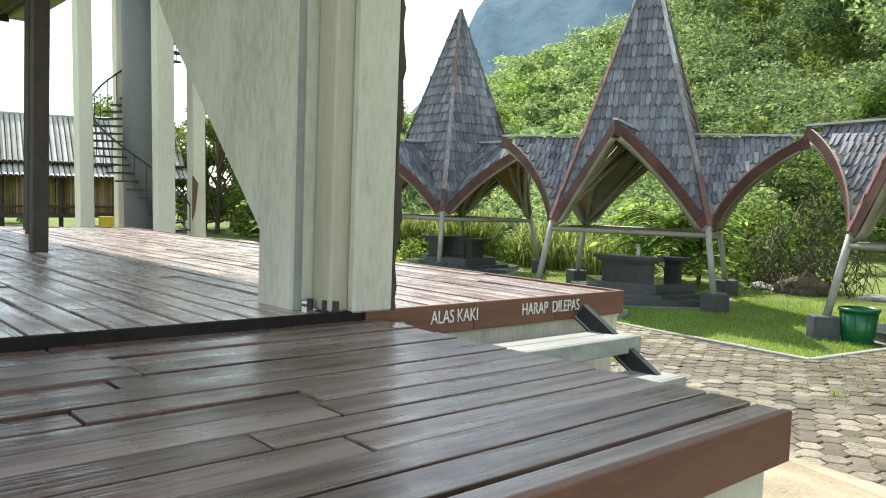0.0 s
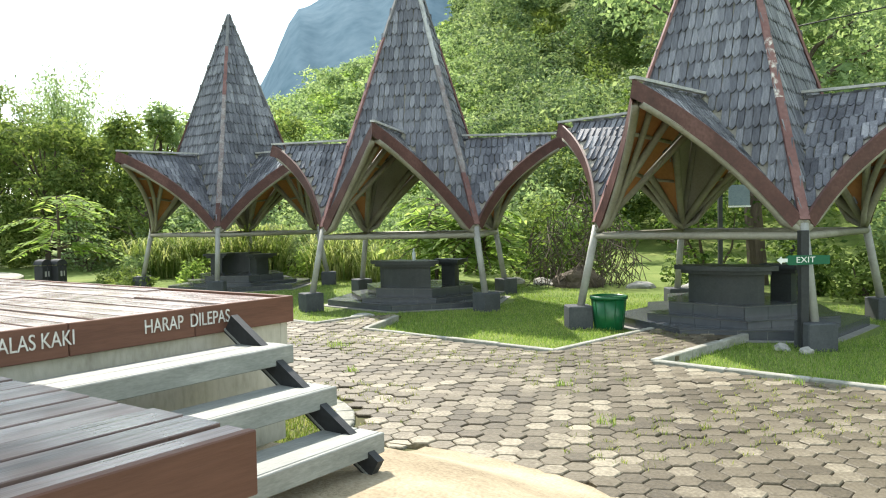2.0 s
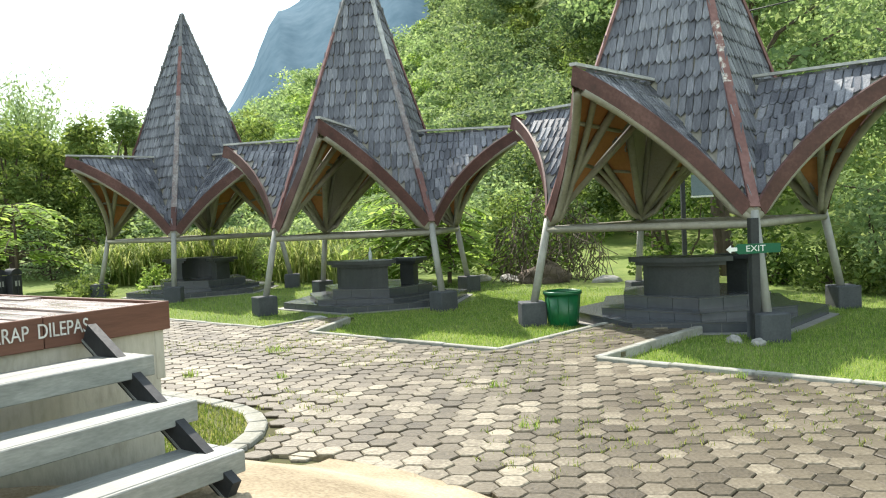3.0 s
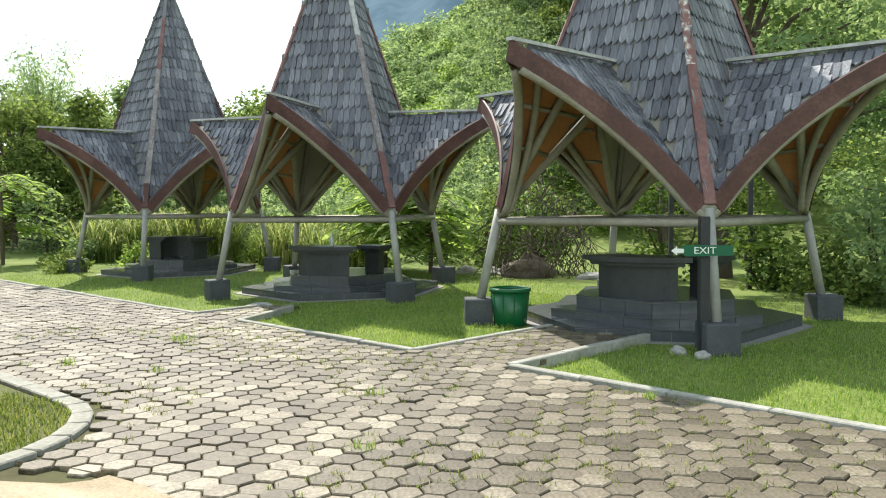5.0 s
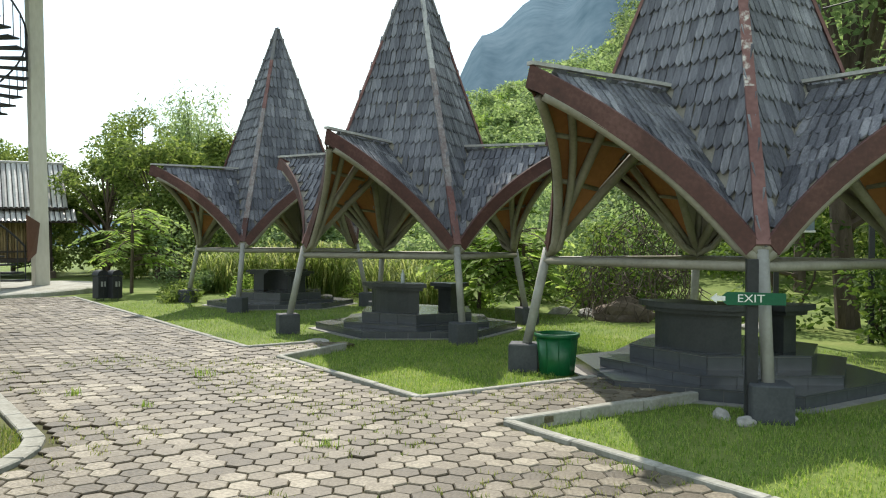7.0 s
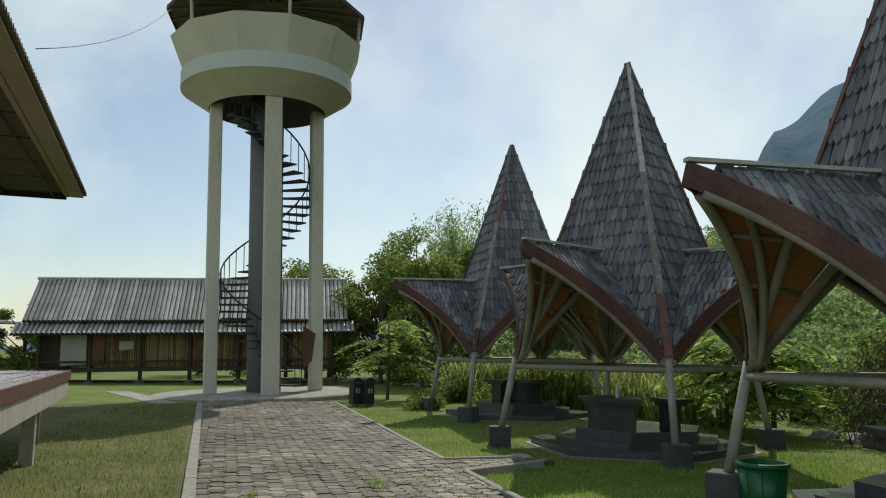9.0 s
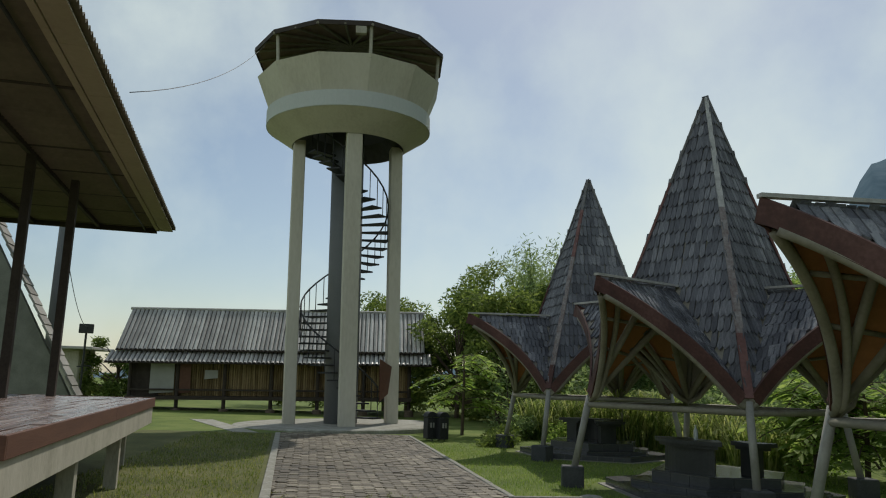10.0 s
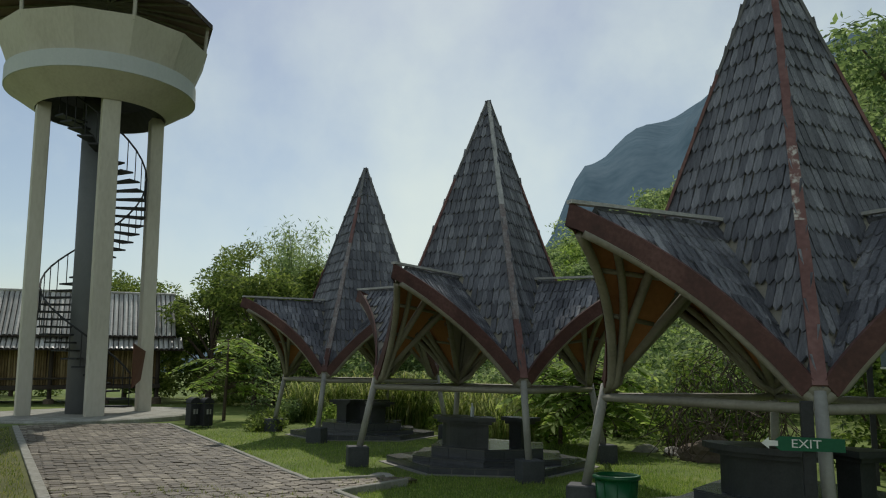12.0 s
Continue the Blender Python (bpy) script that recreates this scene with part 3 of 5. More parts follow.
def text_part(name, words, size, mat, parent, m, extrude=0.002, label=""):
    cu = bpy.data.curves.new(name, "FONT")
    cu.body, cu.size, cu.extrude = words, size, extrude
    cu.align_x, cu.align_y = "CENTER", "CENTER"
    tmp = bpy.data.objects.new(name, cu)
    scene.collection.objects.link(tmp)
    me = bpy.data.meshes.new_from_object(tmp.evaluated_get(bpy.context.evaluated_depsgraph_get()))
    bpy.data.objects.remove(tmp)
    me.materials.clear()
    me.materials.append(mat)
    ob = new(name, me)
    ob.parent = parent
    ob.matrix_local = m
    if label:
        tagged(ob, label)
    return ob


def build_deck():
    deck = thing("deck", "weathered brown plank deck on a white beam and posts", "deck", kind="structure")
    plank_run(deck, -7.85, -0.012, 0.03, 4.4, True)
    plank_run(deck, 0.022, 1.79, 1.798, 6.0, False, gap=0.011, top=DZ2, mat=M_DECKSHADED)
    # Added black sheets below the planks: the gaps' shade as colour.
    part("gap_backing", MB().box((7.8, 4.3, 0.04), dmat(-3.95, 2.2, DZ - 0.07)), M_BLACKTIMBER, deck)
    part("gap_backing", MB().box((1.66, 4.1, 0.04), dmat(0.86, 3.95, DZ2 - 0.07)), M_BLACKTIMBER, deck)
    # boards round the edge
    edge = [((-7.87, 0.015), (-4.0, 0.015)), ((-4.0, 0.015), (0.0, 0.015)), ((0.012, 0.0), (0.012, 0.62)), ((0.012, 0.62), (0.012, 1.22)), ((0.012, 1.22), (0.012, 1.86)), ((0.004, 1.87), (0.004, 4.4)),
            ((0.03, 1.81), (1.79, 1.81)), ((1.804, 1.80), (1.804, 4.0)), ((1.804, 4.0), (1.804, 6.0)), ((-7.865, 0.0), (-7.865, 4.4))]
    for (a, b), (c, d) in edge:
        L = math.hypot(c - a, d - b)
        ang = math.atan2(-(d - b), c - a)
        low = DZ - DZ2 if max(a, c) > 0.1 else 0.0
        drop = 0.018 if low and d < 1.9 else 0.0
        mm = dmat((a + c) / 2, (b + d) / 2, DZ - 0.062 - low - drop) @ Matrix.Rotation(ang, 4, "Z")
        ob = part("edge_board", MB().box((L - 0.004, 0.026, 0.135 - 2 * drop), Matrix.Identity(4), 0.003), M_BLACKTIMBER if b > 1.82 and a < 0.1 else M_FASCIA, deck, "dark worn edge board" if b > 1.82 and a < 0.1 else "brown painted edge board")
        ob.matrix_local = mm
    # white beam below, posts
    for (a, b), (c, d) in [((-7.84, 0.05), (0.0, 0.05)), ((-0.03, 0.05), (-0.03, 1.9)), ((0.0, 1.87), (1.76, 1.87)), ((1.76, 1.87), (1.76, 6.0))]:
        L = math.hypot(c - a, d - b)
        ang = math.atan2(-(d - b), c - a)
        deep = 0.24 if a < -1 else 0.62
        ob = part("beam", MB().box((L, 0.05, deep), Matrix.Identity(4), 0.004), M_WHITE, deck, "white painted deck beam")
        ob.matrix_local = dmat((a + c) / 2, (b + d) / 2, DZ - 0.128 - deep / 2) @ Matrix.Rotation(ang, 4, "Z")
    for u, v in ((-7.6, 0.4), (-5.2, 0.16), (-2.6, 0.16), (-0.2, 0.16), (-7.6, 2.2), (-7.6, 4.0), (-5.2, 2.2), (-2.6, 2.2), (1.5, 2.1), (1.5, 4.0)):
        part("deck_post", MB().box((0.14, 0.14, 0.9), dmat(u, v, 0.43)), M_WHITE, deck)
    for u in (-6.9, -4.6, -2.3, -0.3):
        part("joist", MB().box((0.08, 4.2, 0.12), dmat(u, 2.2, DZ - 0.15)), M_DARKWOOD, deck)

    def lettering(words, v, size):
        m = Matrix.Translation(duv(0.0275, v, DZ - 0.055)) @ Matrix.Rotation(DA + radians(90), 4, "Z") @ Matrix.Rotation(radians(90), 4, "X")
        text_part("lettering", words, size, M_LETTERWORN, deck, m @ Matrix.Diagonal((0.72, 1, 1, 1)), label="white hand-painted capital letters")
    lettering("ALAS", 1.425, 0.088)
    lettering("KAKI", 1.265, 0.088)
    lettering("HARAP", 0.785, 0.088)
    lettering("DILEPAS", 0.535, 0.088)


build_deck()


def build_steps():
    t = thing("deck_steps", "open timber steps with pale grey treads and stringers darkened for shadow", "steps")
    for i, (u, z) in enumerate(((0.25, 0.815), (0.52, 0.65), (0.79, 0.482))):
        part("tread", MB().box((0.118, 1.5, 0.05), dmat(u - 0.065, 1.10, z - 0.028), 0.006), M_STEP, t, "pale grey painted tread")
        part("tread", MB().box((0.118, 1.5, 0.05), dmat(u + 0.058, 1.102, z - 0.026), 0.006), M_STEP, t, "pale grey painted tread")
        part("nosing", MB().box((0.022, 1.5, 0.085), dmat(u + 0.128, 1.10, z - 0.043), 0.004), M_STEP, t)
    # Stringer sides are coloured black for the shadow on them.
    for v in (0.44, 1.72):
        mb = MB()
        a, b = duv(0.03, v, 0.86), duv(0.93, v, 0.305)
        mb.slab(a + DV * -0.02, b + DV * -0.02, b + DV * 0.02, a + DV * 0.02, 0.10)
        part("stringer", mb, M_DARK, t, "stringer coloured black for its shadowed side")
        cap = Vector((0, 0, 0.012))
        part("stringer_cap", MB().slab(a + cap - DV * 0.022, b + cap - DV * 0.022, b + cap + DV * 0.022, a + cap + DV * 0.022, 0.01), M_STEP, t, "pale painted stringer edge")


build_steps()


def build_post_column():
    """White column with a flared gusset panel beside a grey recess and a white board."""
    t = thing("column", "white weathered timber column with a flared gusset panel", "column", kind="structure")
    part("gusset", MB().prism([(-0.44, 0), (-0.17, 0), (-0.17, 2.9), (-2.45, 2.9), (-2.1, 2.05), (-1.42, 1.28), (-0.44, 0.33)], 0, 0.06,
         Matrix.Translation(duv(0, 2.06, DZ)) @ Matrix.Rotation(DA, 4, "Z") @ Matrix.Rotation(radians(90), 4, "X")), M_WHITE, t)
    part("recess", MB().box((0.14, 0.16, 2.9), dmat(-0.085, 1.94, DZ + 1.45), 0.01), M_BEIGE, t, "beige inner post")
    part("grey_batten", MB().tube([duv(-0.165, 2.085, DZ), duv(-0.17, 2.09, DZ + 1.4), duv(-0.165, 2.085, DZ + 2.9)], 0.017, 6), M_GREYWOOD, t, "worn grey batten")
    part("gusset_edge", MB().box((0.035, 0.09, 2.85), dmat(-0.175, 2.03, DZ + 1.46), 0.006), M_WHITE, t)
    part("front_board", MB().box((0.05, 0.205, 2.9), dmat(0.012, 1.835, DZ + 1.45), 0.008), M_WHITE, t, "white board with grain and cracks")
    part("side_board", MB().box((0.30, 0.04, 2.9), dmat(-0.16, 1.705, DZ + 1.45), 0.006), M_DARKWOOD, t, "dark rough-edged board")
    strip, edge = MB(), []
    for i in range(59):
        edge.append((1.727 + RNG.uniform(0.0, 0.006), 1.700 + 0.010 * math.sin(i * 0.55) + RNG.normal() * 0.005, DZ + 0.05 * i))
    vs = [q for v0, v1, z in edge for q in (duv(0.03, v0, z), duv(0.026 + RNG.normal() * 0.004, v1, z), duv(0.006, v1, z), duv(0.006, v0, z))]
    strip.add(vs, [(i * 4 + j, i * 4 + (j + 1) % 4, i * 4 + 4 + (j + 1) % 4, i * 4 + 4 + j) for i in range(58) for j in range(4)])
    part("torn_strip", strip, M_DARKWOOD, t, "dark splintered edge strip")
    for u, v in ((-0.12, 2.02), (-0.05, 1.99), (0.0, 1.97)):
        part("bolt", MB().lathe([(0.014, 0), (0.014, 0.05)], 8, dmat(u, v + 0.03, DZ)), M_DARK, t)


build_post_column()


def build_roof():
    """Wide roof over the deck: sheets on purlins, eave board, slender posts."""
    t = thing("deck_roof", "wide corrugated deck roof with dark purlins below", "roof", kind="structure")
    u0, u1, vmax = -11.76, 0.35, 5.4

    def ruv(u, v, z=0.0):
        return duv(u, v + 0.235, z)

    def rmat(u, v, z):
        return dmat(u, v + 0.235, z)

    def zz(v):
        return 4.24 - 0.005 * v
    mb = MB()
    n = 190
    vs, f = [], []
    for i in range(n + 1):
        u = u0 + (u1 - u0) * i / n
        w = 0.03 * (1 if i % 2 else -1)
        vs += [ruv(u, 0.05, zz(0) + 0.06 + w), ruv(u, vmax, zz(vmax) + 0.06 + w), ruv(u, 0.05, zz(0) + 0.052 + w), ruv(u, vmax, zz(vmax) + 0.052 + w)]
    for i in range(n):
        a = i * 4
        f += [(a, a + 4, a + 5, a + 1), (a + 2, a + 3, a + 7, a + 6), (a, a + 2, a + 6, a + 4)]
    mb.add(vs, f)
    part("roof_sheet", mb, M_SHEET, t, "grey-brown corrugated sheet")
    k = 9
    for i in range(k):
        a, b = u0 + 0.02 + (u1 - u0 - 0.04) * i / k, u0 + 0.02 + (u1 - u0 - 0.04) * (i + 1) / k
        part("eave_board", MB().slab(ruv(a, 0.10, zz(0)), ruv(b - 0.006, 0.10, zz(0)), ruv(b - 0.006, 0.34, zz(0.34)), ruv(a, 0.34, zz(0.34)), -0.02), M_EAVE, t, "beige sheet under the eave")
    part("batten", MB().box((u1 - u0 - 0.1, 0.07, 0.06), rmat((u0 + u1) / 2, 0.385, zz(0.385) + 0.0)), M_EAVE, t)
    part("conduit", MB().tube([ruv(u0 + 0.1, 0.62, zz(0.62) - 0.03), ruv(u1 - 0.1, 0.62, zz(0.62) - 0.03)], 0.02, 6), M_DARK, t, "thin dark pipe")
    for v in (1.5, 2.7, 3.9):
        part("purlin", MB().box((u1 - u0 - 0.05, 0.06, 0.08), rmat((u0 + u1) / 2, v, zz(v) - 0.0)), M_DARKWOOD, t, "dark timber purlin")
    for u in (-11.6, -10.2, -8.9, -7.4, -6.1, -3.68, -1.6, 0.25):
        part("rafter", MB().slab(ruv(u - 0.04, 0.42, zz(0.42) + 0.03), ruv(u + 0.04, 0.42, zz(0.42) + 0.03), ruv(u + 0.04, 5.5, zz(5.5) + 0.03), ruv(u - 0.04, 5.5, zz(5.5) + 0.03), 0.10), M_DARKWOOD, t)
    part("end_beam", MB().box((0.07, 5.0, 0.13), rmat(u0 + 0.06, 2.9, zz(2.9) - 0.0)), M_DARKWOOD, t, "dark end beam")
    for u, v in ((-7.4, 1.36), (-6.1, 1.65), (-3.68, 2.2)):
        part("roof_post", MB().box((0.11, 0.11, zz(v) - DZ - 0.1), dmat(u, v, (zz(v) + DZ - 0.1) / 2), 0.006), M_DARKWOOD, t, "slender dark post")


build_roof()


# ---- gazebos ----
AP, RN, ZN, RP, ZP, RR, ZR, RL, ZL = 5.83, 1.763, 1.30, 2.566, 2.75, 0.86, 2.78, 1.978, 0.25


def polar(r, deg, z):
    return Vector((r * math.cos(radians(deg)), r * math.sin(radians(deg)), z))


def bow(p, q, t, lift=0.20):
    """Curved gable edge from peak p to node q."""
    c = (p + q) / 2 + Vector((0, 0, lift)) - Vector((p.x, p.y, 0)).normalized() * 0.34
    return p * (1 - t) ** 2 + c * (2 * t * (1 - t)) + q * t * t


def shingle_proto():
    """Unit shingle, pointed at its lower end: x across, y up the slope, z out."""
    o = [(-0.5, 1.0), (-0.5, 0.15), (-0.07, 0.0), (0.07, 0.0), (0.5, 0.15), (0.5, 1.0)]
    top = [(x, y, 0.022 if y < 0.5 else 0.003) for x, y in o]
    low = [(x, y, 0.002 if y < 0.5 else 0.0) for x, y in o]
    return MB().add(top + low, [(0, 1, 2, 3, 4, 5), (1, 7, 8, 2), (2, 8, 9, 3), (3, 9, 10, 4), (0, 6, 7, 1), (4, 10, 11, 5)])


SHINGLE = shingle_proto()
SHINGLE_MESH = SHINGLE.mesh("shingle", M_SHINGLE)


def shingle_places(edge_a, edge_b, rows, width=0.095, skip=None):
    """Rows between two border curves, from the bottom up: edge_a(t), edge_b(t) give the ends of the row at t."""
    out = []
    for i in range(rows):
        t, t2 = i / rows, (i + 1) / rows
        a, b, a2, b2 = edge_a(t), edge_b(t), edge_a(t2), edge_b(t2)
        L = (b - a).length
        if L < 0.03:
            continue
        n = max(1, round(L / width))
        x = (b - a) / L
        y = (a2 + b2 - a - b) / 2
        y -= x * y.dot(x)
        ln = y.length
        if ln < 1e-4:
            continue
        y /= ln
        z = x.cross(y).normalized()
        for k in range(n):
            s = (k + 0.5 + (0.25 if i % 2 else -0.25) * (1 if n > 2 else 0)) / n
            s = min(max(s, 0.5 / n * 0.7), 1 - 0.5 / n * 0.7)
            lo, up = a.lerp(b, s), a2.lerp(b2, s)
            if skip and skip(lo.lerp(up, 0.5)):
                continue
            w = L / n * RNG.uniform(0.86, 0.98)
            m = Matrix((x, y, z)).transposed().to_4x4()
            m = m @ Euler((RNG.normal() * 0.015, RNG.normal() * 0.03, RNG.normal() * 0.025)).to_matrix().to_4x4()
            m.translation = lo - y * (0.02 + RNG.random() * 0.03) + z * (0.004 + abs(RNG.normal()) * 0.003)
            out.append((m, w, ln * 1.28))
    return out


def build_gazebo(cx, cy, rot, scale, singles, label, hips):
    base = Matrix.Translation((cx, cy, 0)) @ Matrix.Rotation(radians(rot), 4, "Z") @ Matrix.Diagonal((scale, scale, scale, 1))
    g = thing("gazebo", label, "gazebo", base, "spired gazebos")
    apex = Vector((0, 0, AP))
    nodes = [polar(RN, 90 * k, ZN) for k in range(4)]
    peaks = [polar(RP, 45 + 90 * k, ZP) for k in range(4)]
    roots = [polar(RR, 45 + 90 * k, ZR) for k in range(4)]
    places = []
    roof = part("roof", MB(), M_SHINGLE, g, "steep grey wooden shingle roof")
    deckm = MB()
    for k in range(4):
        n0, n1, p, r = nodes[k], nodes[(k + 1) % 4], peaks[k], roots[k]
        # spire face with its two valleys down to the nodes
        dn = Vector((0, 0, 0.07))
        deckm.add([apex - dn, n0 - dn, r - dn, n1 - dn], [(0, 1, 2), (0, 2, 3)])

        def left(t, n0=n0):
            return n0.lerp(apex, t)

        def right(t, n1=n1):
            return n1.lerp(apex, t)

        def under(q, n0=n0, n1=n1, r=r):
            if q.z >= r.z:
                return False
            s = (q.z - ZN) / (r.z - ZN)
            mid = (n0 + n1) / 2
            half = (n1 - n0).length / 2
            off = abs((q - mid).dot((n1 - n0).normalized()))
            lim = half * (1 - s)
            return off < lim - 0.02
        places += [(x, (k, 0)) for x in shingle_places(left, right, 21, 0.09, under)]
        # two dormer slopes
        for side, node in ((0, n0), (1, n1)):
            rows = 9

            def valley(t, node=node, r=r):
                return node.lerp(r, t)

            def rim(t, node=node, p=p):
                return bow(p, node, 1 - t)
            ea, eb = (valley, rim) if side == 1 else (rim, valley)
            places += [(x, (k, 1 + side)) for x in shingle_places(lambda t: ea(t) , lambda t: eb(t), rows, 0.09)]
            seg = 8
            for i in range(seg):
                a, b = i / seg, (i + 1) / seg
                deckm.add([valley(a) - Vector((0, 0, 0.06)), rim(a) - Vector((0, 0, 0.06)), rim(b) - Vector((0, 0, 0.06)), valley(b) - Vector((0, 0, 0.06))], [(0, 1, 2, 3)])
            # plywood lining below
            lin = MB()
            lv, lf = [], []
            for i in range(seg + 1):
                va, ra = valley(i / seg), rim(i / seg)
                d = Vector((0, 0, 0.10))
                e = Vector((0, 0, 0.112))
                lv += [va.lerp(ra, 0.02) - d, va.lerp(ra, 0.96) - d, va.lerp(ra, 0.96) - e, va.lerp(ra, 0.02) - e]
            for i in range(seg):
                for j in range(4):
                    lf.append((i * 4 + j, i * 4 + (j + 1) % 4, i * 4 + 4 + (j + 1) % 4, i * 4 + 4 + j))
            lin.add(lv, lf)
            part("lining", lin, M_SOFFIT, roof, "orange-brown plywood lining")
            # fascia board and bow
            fb = MB()
            inward = Vector((-p.x, -p.y, 0)).normalized()
            across = Vector((node.x - p.x, node.y - p.y, 0))
            across = (across - inward * across.dot(inward)).normalized()
            ms = [bow(p, node, i / 18) for i in range(19)]

            def below(i, off, ms=ms, p=p, across=across):
                """A place off below the rim, square to it; it stays on its own side of the gable."""
                d = ms[min(i + 1, 18)] - ms[max(i - 1, 0)]
                n = Vector((0, 0, -1)) + d * (d.z / d.length_squared)
                q = ms[i] + n.normalized() * off
                over = (q - p).dot(across)
                if over < 0.0:
                    q += across * -over + Vector((0, 0, over * 0.8))
                return q
            vs, f = [], []
            for i, c in enumerate(ms):
                dep = 0.15 - 0.025 * (i / 18)
                up, dn2 = c + Vector((0, 0, 0.035)) - inward * 0.045, below(i, dep) - inward * 0.045
                vs += [up, dn2, dn2 + inward * 0.03, up + inward * 0.03]
            for i in range(18):
                for j in range(4):
                    f.append((i * 4 + j, i * 4 + (j + 1) % 4, (i + 1) * 4 + (j + 1) % 4, (i + 1) * 4 + j))
            f += [(0, 1, 2, 3), (72, 75, 74, 73)]
            part("fascia", fb.add(vs, f), M_RED, roof, "red-brown painted fascia board")
            part("bow_beam", MB().tube([below(i, 0.168) + inward * 0.03 for i in range(1, 18)] + [node + Vector((0, 0, -0.12))], 0.046, 8), M_POLE, g, "olive-grey curved bow", True)
            part("bow_beam", MB().tube([below(i, 0.15 + 0.05 * i / 18) + inward * (0.06 + 0.34 * (1 - i / 18)) for i in range(2, 18)] + [node + inward * 0.02 + Vector((0, 0, -0.12))], 0.038, 8), M_POLE, g, "", True)
            # raking struts inside
            st = node + Vector((0, 0, -0.08))
            part("strut", MB().tube([st, r + (p - r) * 0.42 + Vector((0, 0, -0.17))], 0.046, 8), M_POLE, g, "", True)
            part("strut", MB().tube([st, r + (p - r) * -0.05 + Vector((0, 0, -0.2))], 0.05, 8), M_POLE, g, "", True)
            for h in (0.45, 0.72):
                part("cross_rail", MB().tube([valley(h).lerp(rim(h), 0.05) - Vector((0, 0, 0.11)), rim(h) + inward * 0.05 - Vector((0, 0, 0.13))], 0.026, 6), M_POLE, g, "", True)
        part("ridge_pole", MB().tube([r - Vector((0, 0, 0.13)), p + (r - p) * 0.05 - Vector((0, 0, 0.16))], 0.035, 8), M_POLE, g, "", True)
        a = (p - r).normalized()
        part("ridge_cap", MB().slab(r + polar(0.035, 135 + 90 * k, 0.026) - a * 0.05, p + polar(0.035, 135 + 90 * k, 0.03) + a * 0.05, p + polar(0.035, -45 + 90 * k, 0.03) + a * 0.05, r + polar(0.035, -45 + 90 * k, 0.026) - a * 0.05, 0.032), M_CAP, roof, "pale ridge board")
        for h0, h1, hm, hl in hips[k]:
            part("hip_board", MB().slab(*hip_corners(apex, nodes[k], h0, h1), 0.03), hm, roof, hl)
        part("hip_rafter", MB().tube([nodes[k] - Vector((0, 0, 0.1)), nodes[k].lerp(apex, 0.5) - Vector((nodes[k].x, nodes[k].y, 0)).normalized() * 0.12], 0.045, 8), M_POLE, g, "", True)
        # leg, block, tie rail
        foot = polar(RL, 90 * k, ZL)
        leg = part("leg", MB().tube([foot - Vector((0, 0, 0.01)), nodes[k] - Vector((0, 0, 0.04))], 0.05, 10), M_LEG, g, "pale grey steel leg", True)
        blk = MB().box((0.31, 0.31, 0.36), Matrix.Identity(4), 0.012)
        ob = part("footing", blk, M_BLOCK, g, "dark grey concrete footing")
        ob.matrix_local = Matrix.Translation(polar(RL + 0.03, 90 * k, ZL - 0.18)) @ Matrix.Rotation(radians(90 * k + 45 * 0), 4, "Z")
        c0, c1 = polar(RN + 0.03, 90 * k, ZN - 0.17), polar(RN + 0.03, 90 * k + 90, ZN - 0.17)
        part("tie_rail", MB().tube([c0, c1], 0.042, 8), M_POLE, g, "", True)
    roof.data = deckm.mesh("roof", M_RAFTER)
    part("finial", MB().tube([apex - Vector((0, 0, 0.3)), apex + Vector((0, 0, 0.03))], [0.105, 0.012], 4), M_CAP, roof, "weathered lead-grey finial")
    rest = MB()
    # singles: faces whose shingles are pieces of their own
    order = sorted(range(len(places)), key=lambda i: 0 if places[i][1] in singles else 1)
    for n, i in enumerate(order):
        (m, w, ln), key = places[i]
        if n < 300 and key in singles:
            ob = new("shingle", SHINGLE_MESH)
            ob.parent = roof
            ob.matrix_local = m @ Matrix.Diagonal((w, ln, 1, 1))
        else:
            mm = m @ Matrix.Diagonal((w, ln, 1, 1))
            rest.add([mm @ Vector(q) for q in SHINGLE.v], SHINGLE.f)
    part("shingle_field", rest, M_SHINGLE, roof, "", kind="stuff")
    return g


def hip_corners(apex, node, a, b, w=0.055):
    p, q = node.lerp(apex, 1 - a), node.lerp(apex, 1 - b)
    out = Vector((node.x, node.y, 0)).normalized() * 0.042 + Vector((0, 0, 0.01))
    s = Vector((-node.y, node.x, 0)).normalized()
    k0, k1 = w * (0.5 + 0.5 * a), w * (0.5 + 0.5 * b)
    return p + out + s * k0, p + out - s * k0, q + out - s * k1, q + out + s * k1


def hexagon(r, turn=37.0, n=6):
    return [(r * math.cos(radians(360 / n * i + turn)), r * math.sin(radians(360 / n * i + turn))) for i in range(n)]


TILE_MESH = MB().box((1, 1, 1), Matrix.Identity(4), 0.0).mesh("tile", M_TILE)


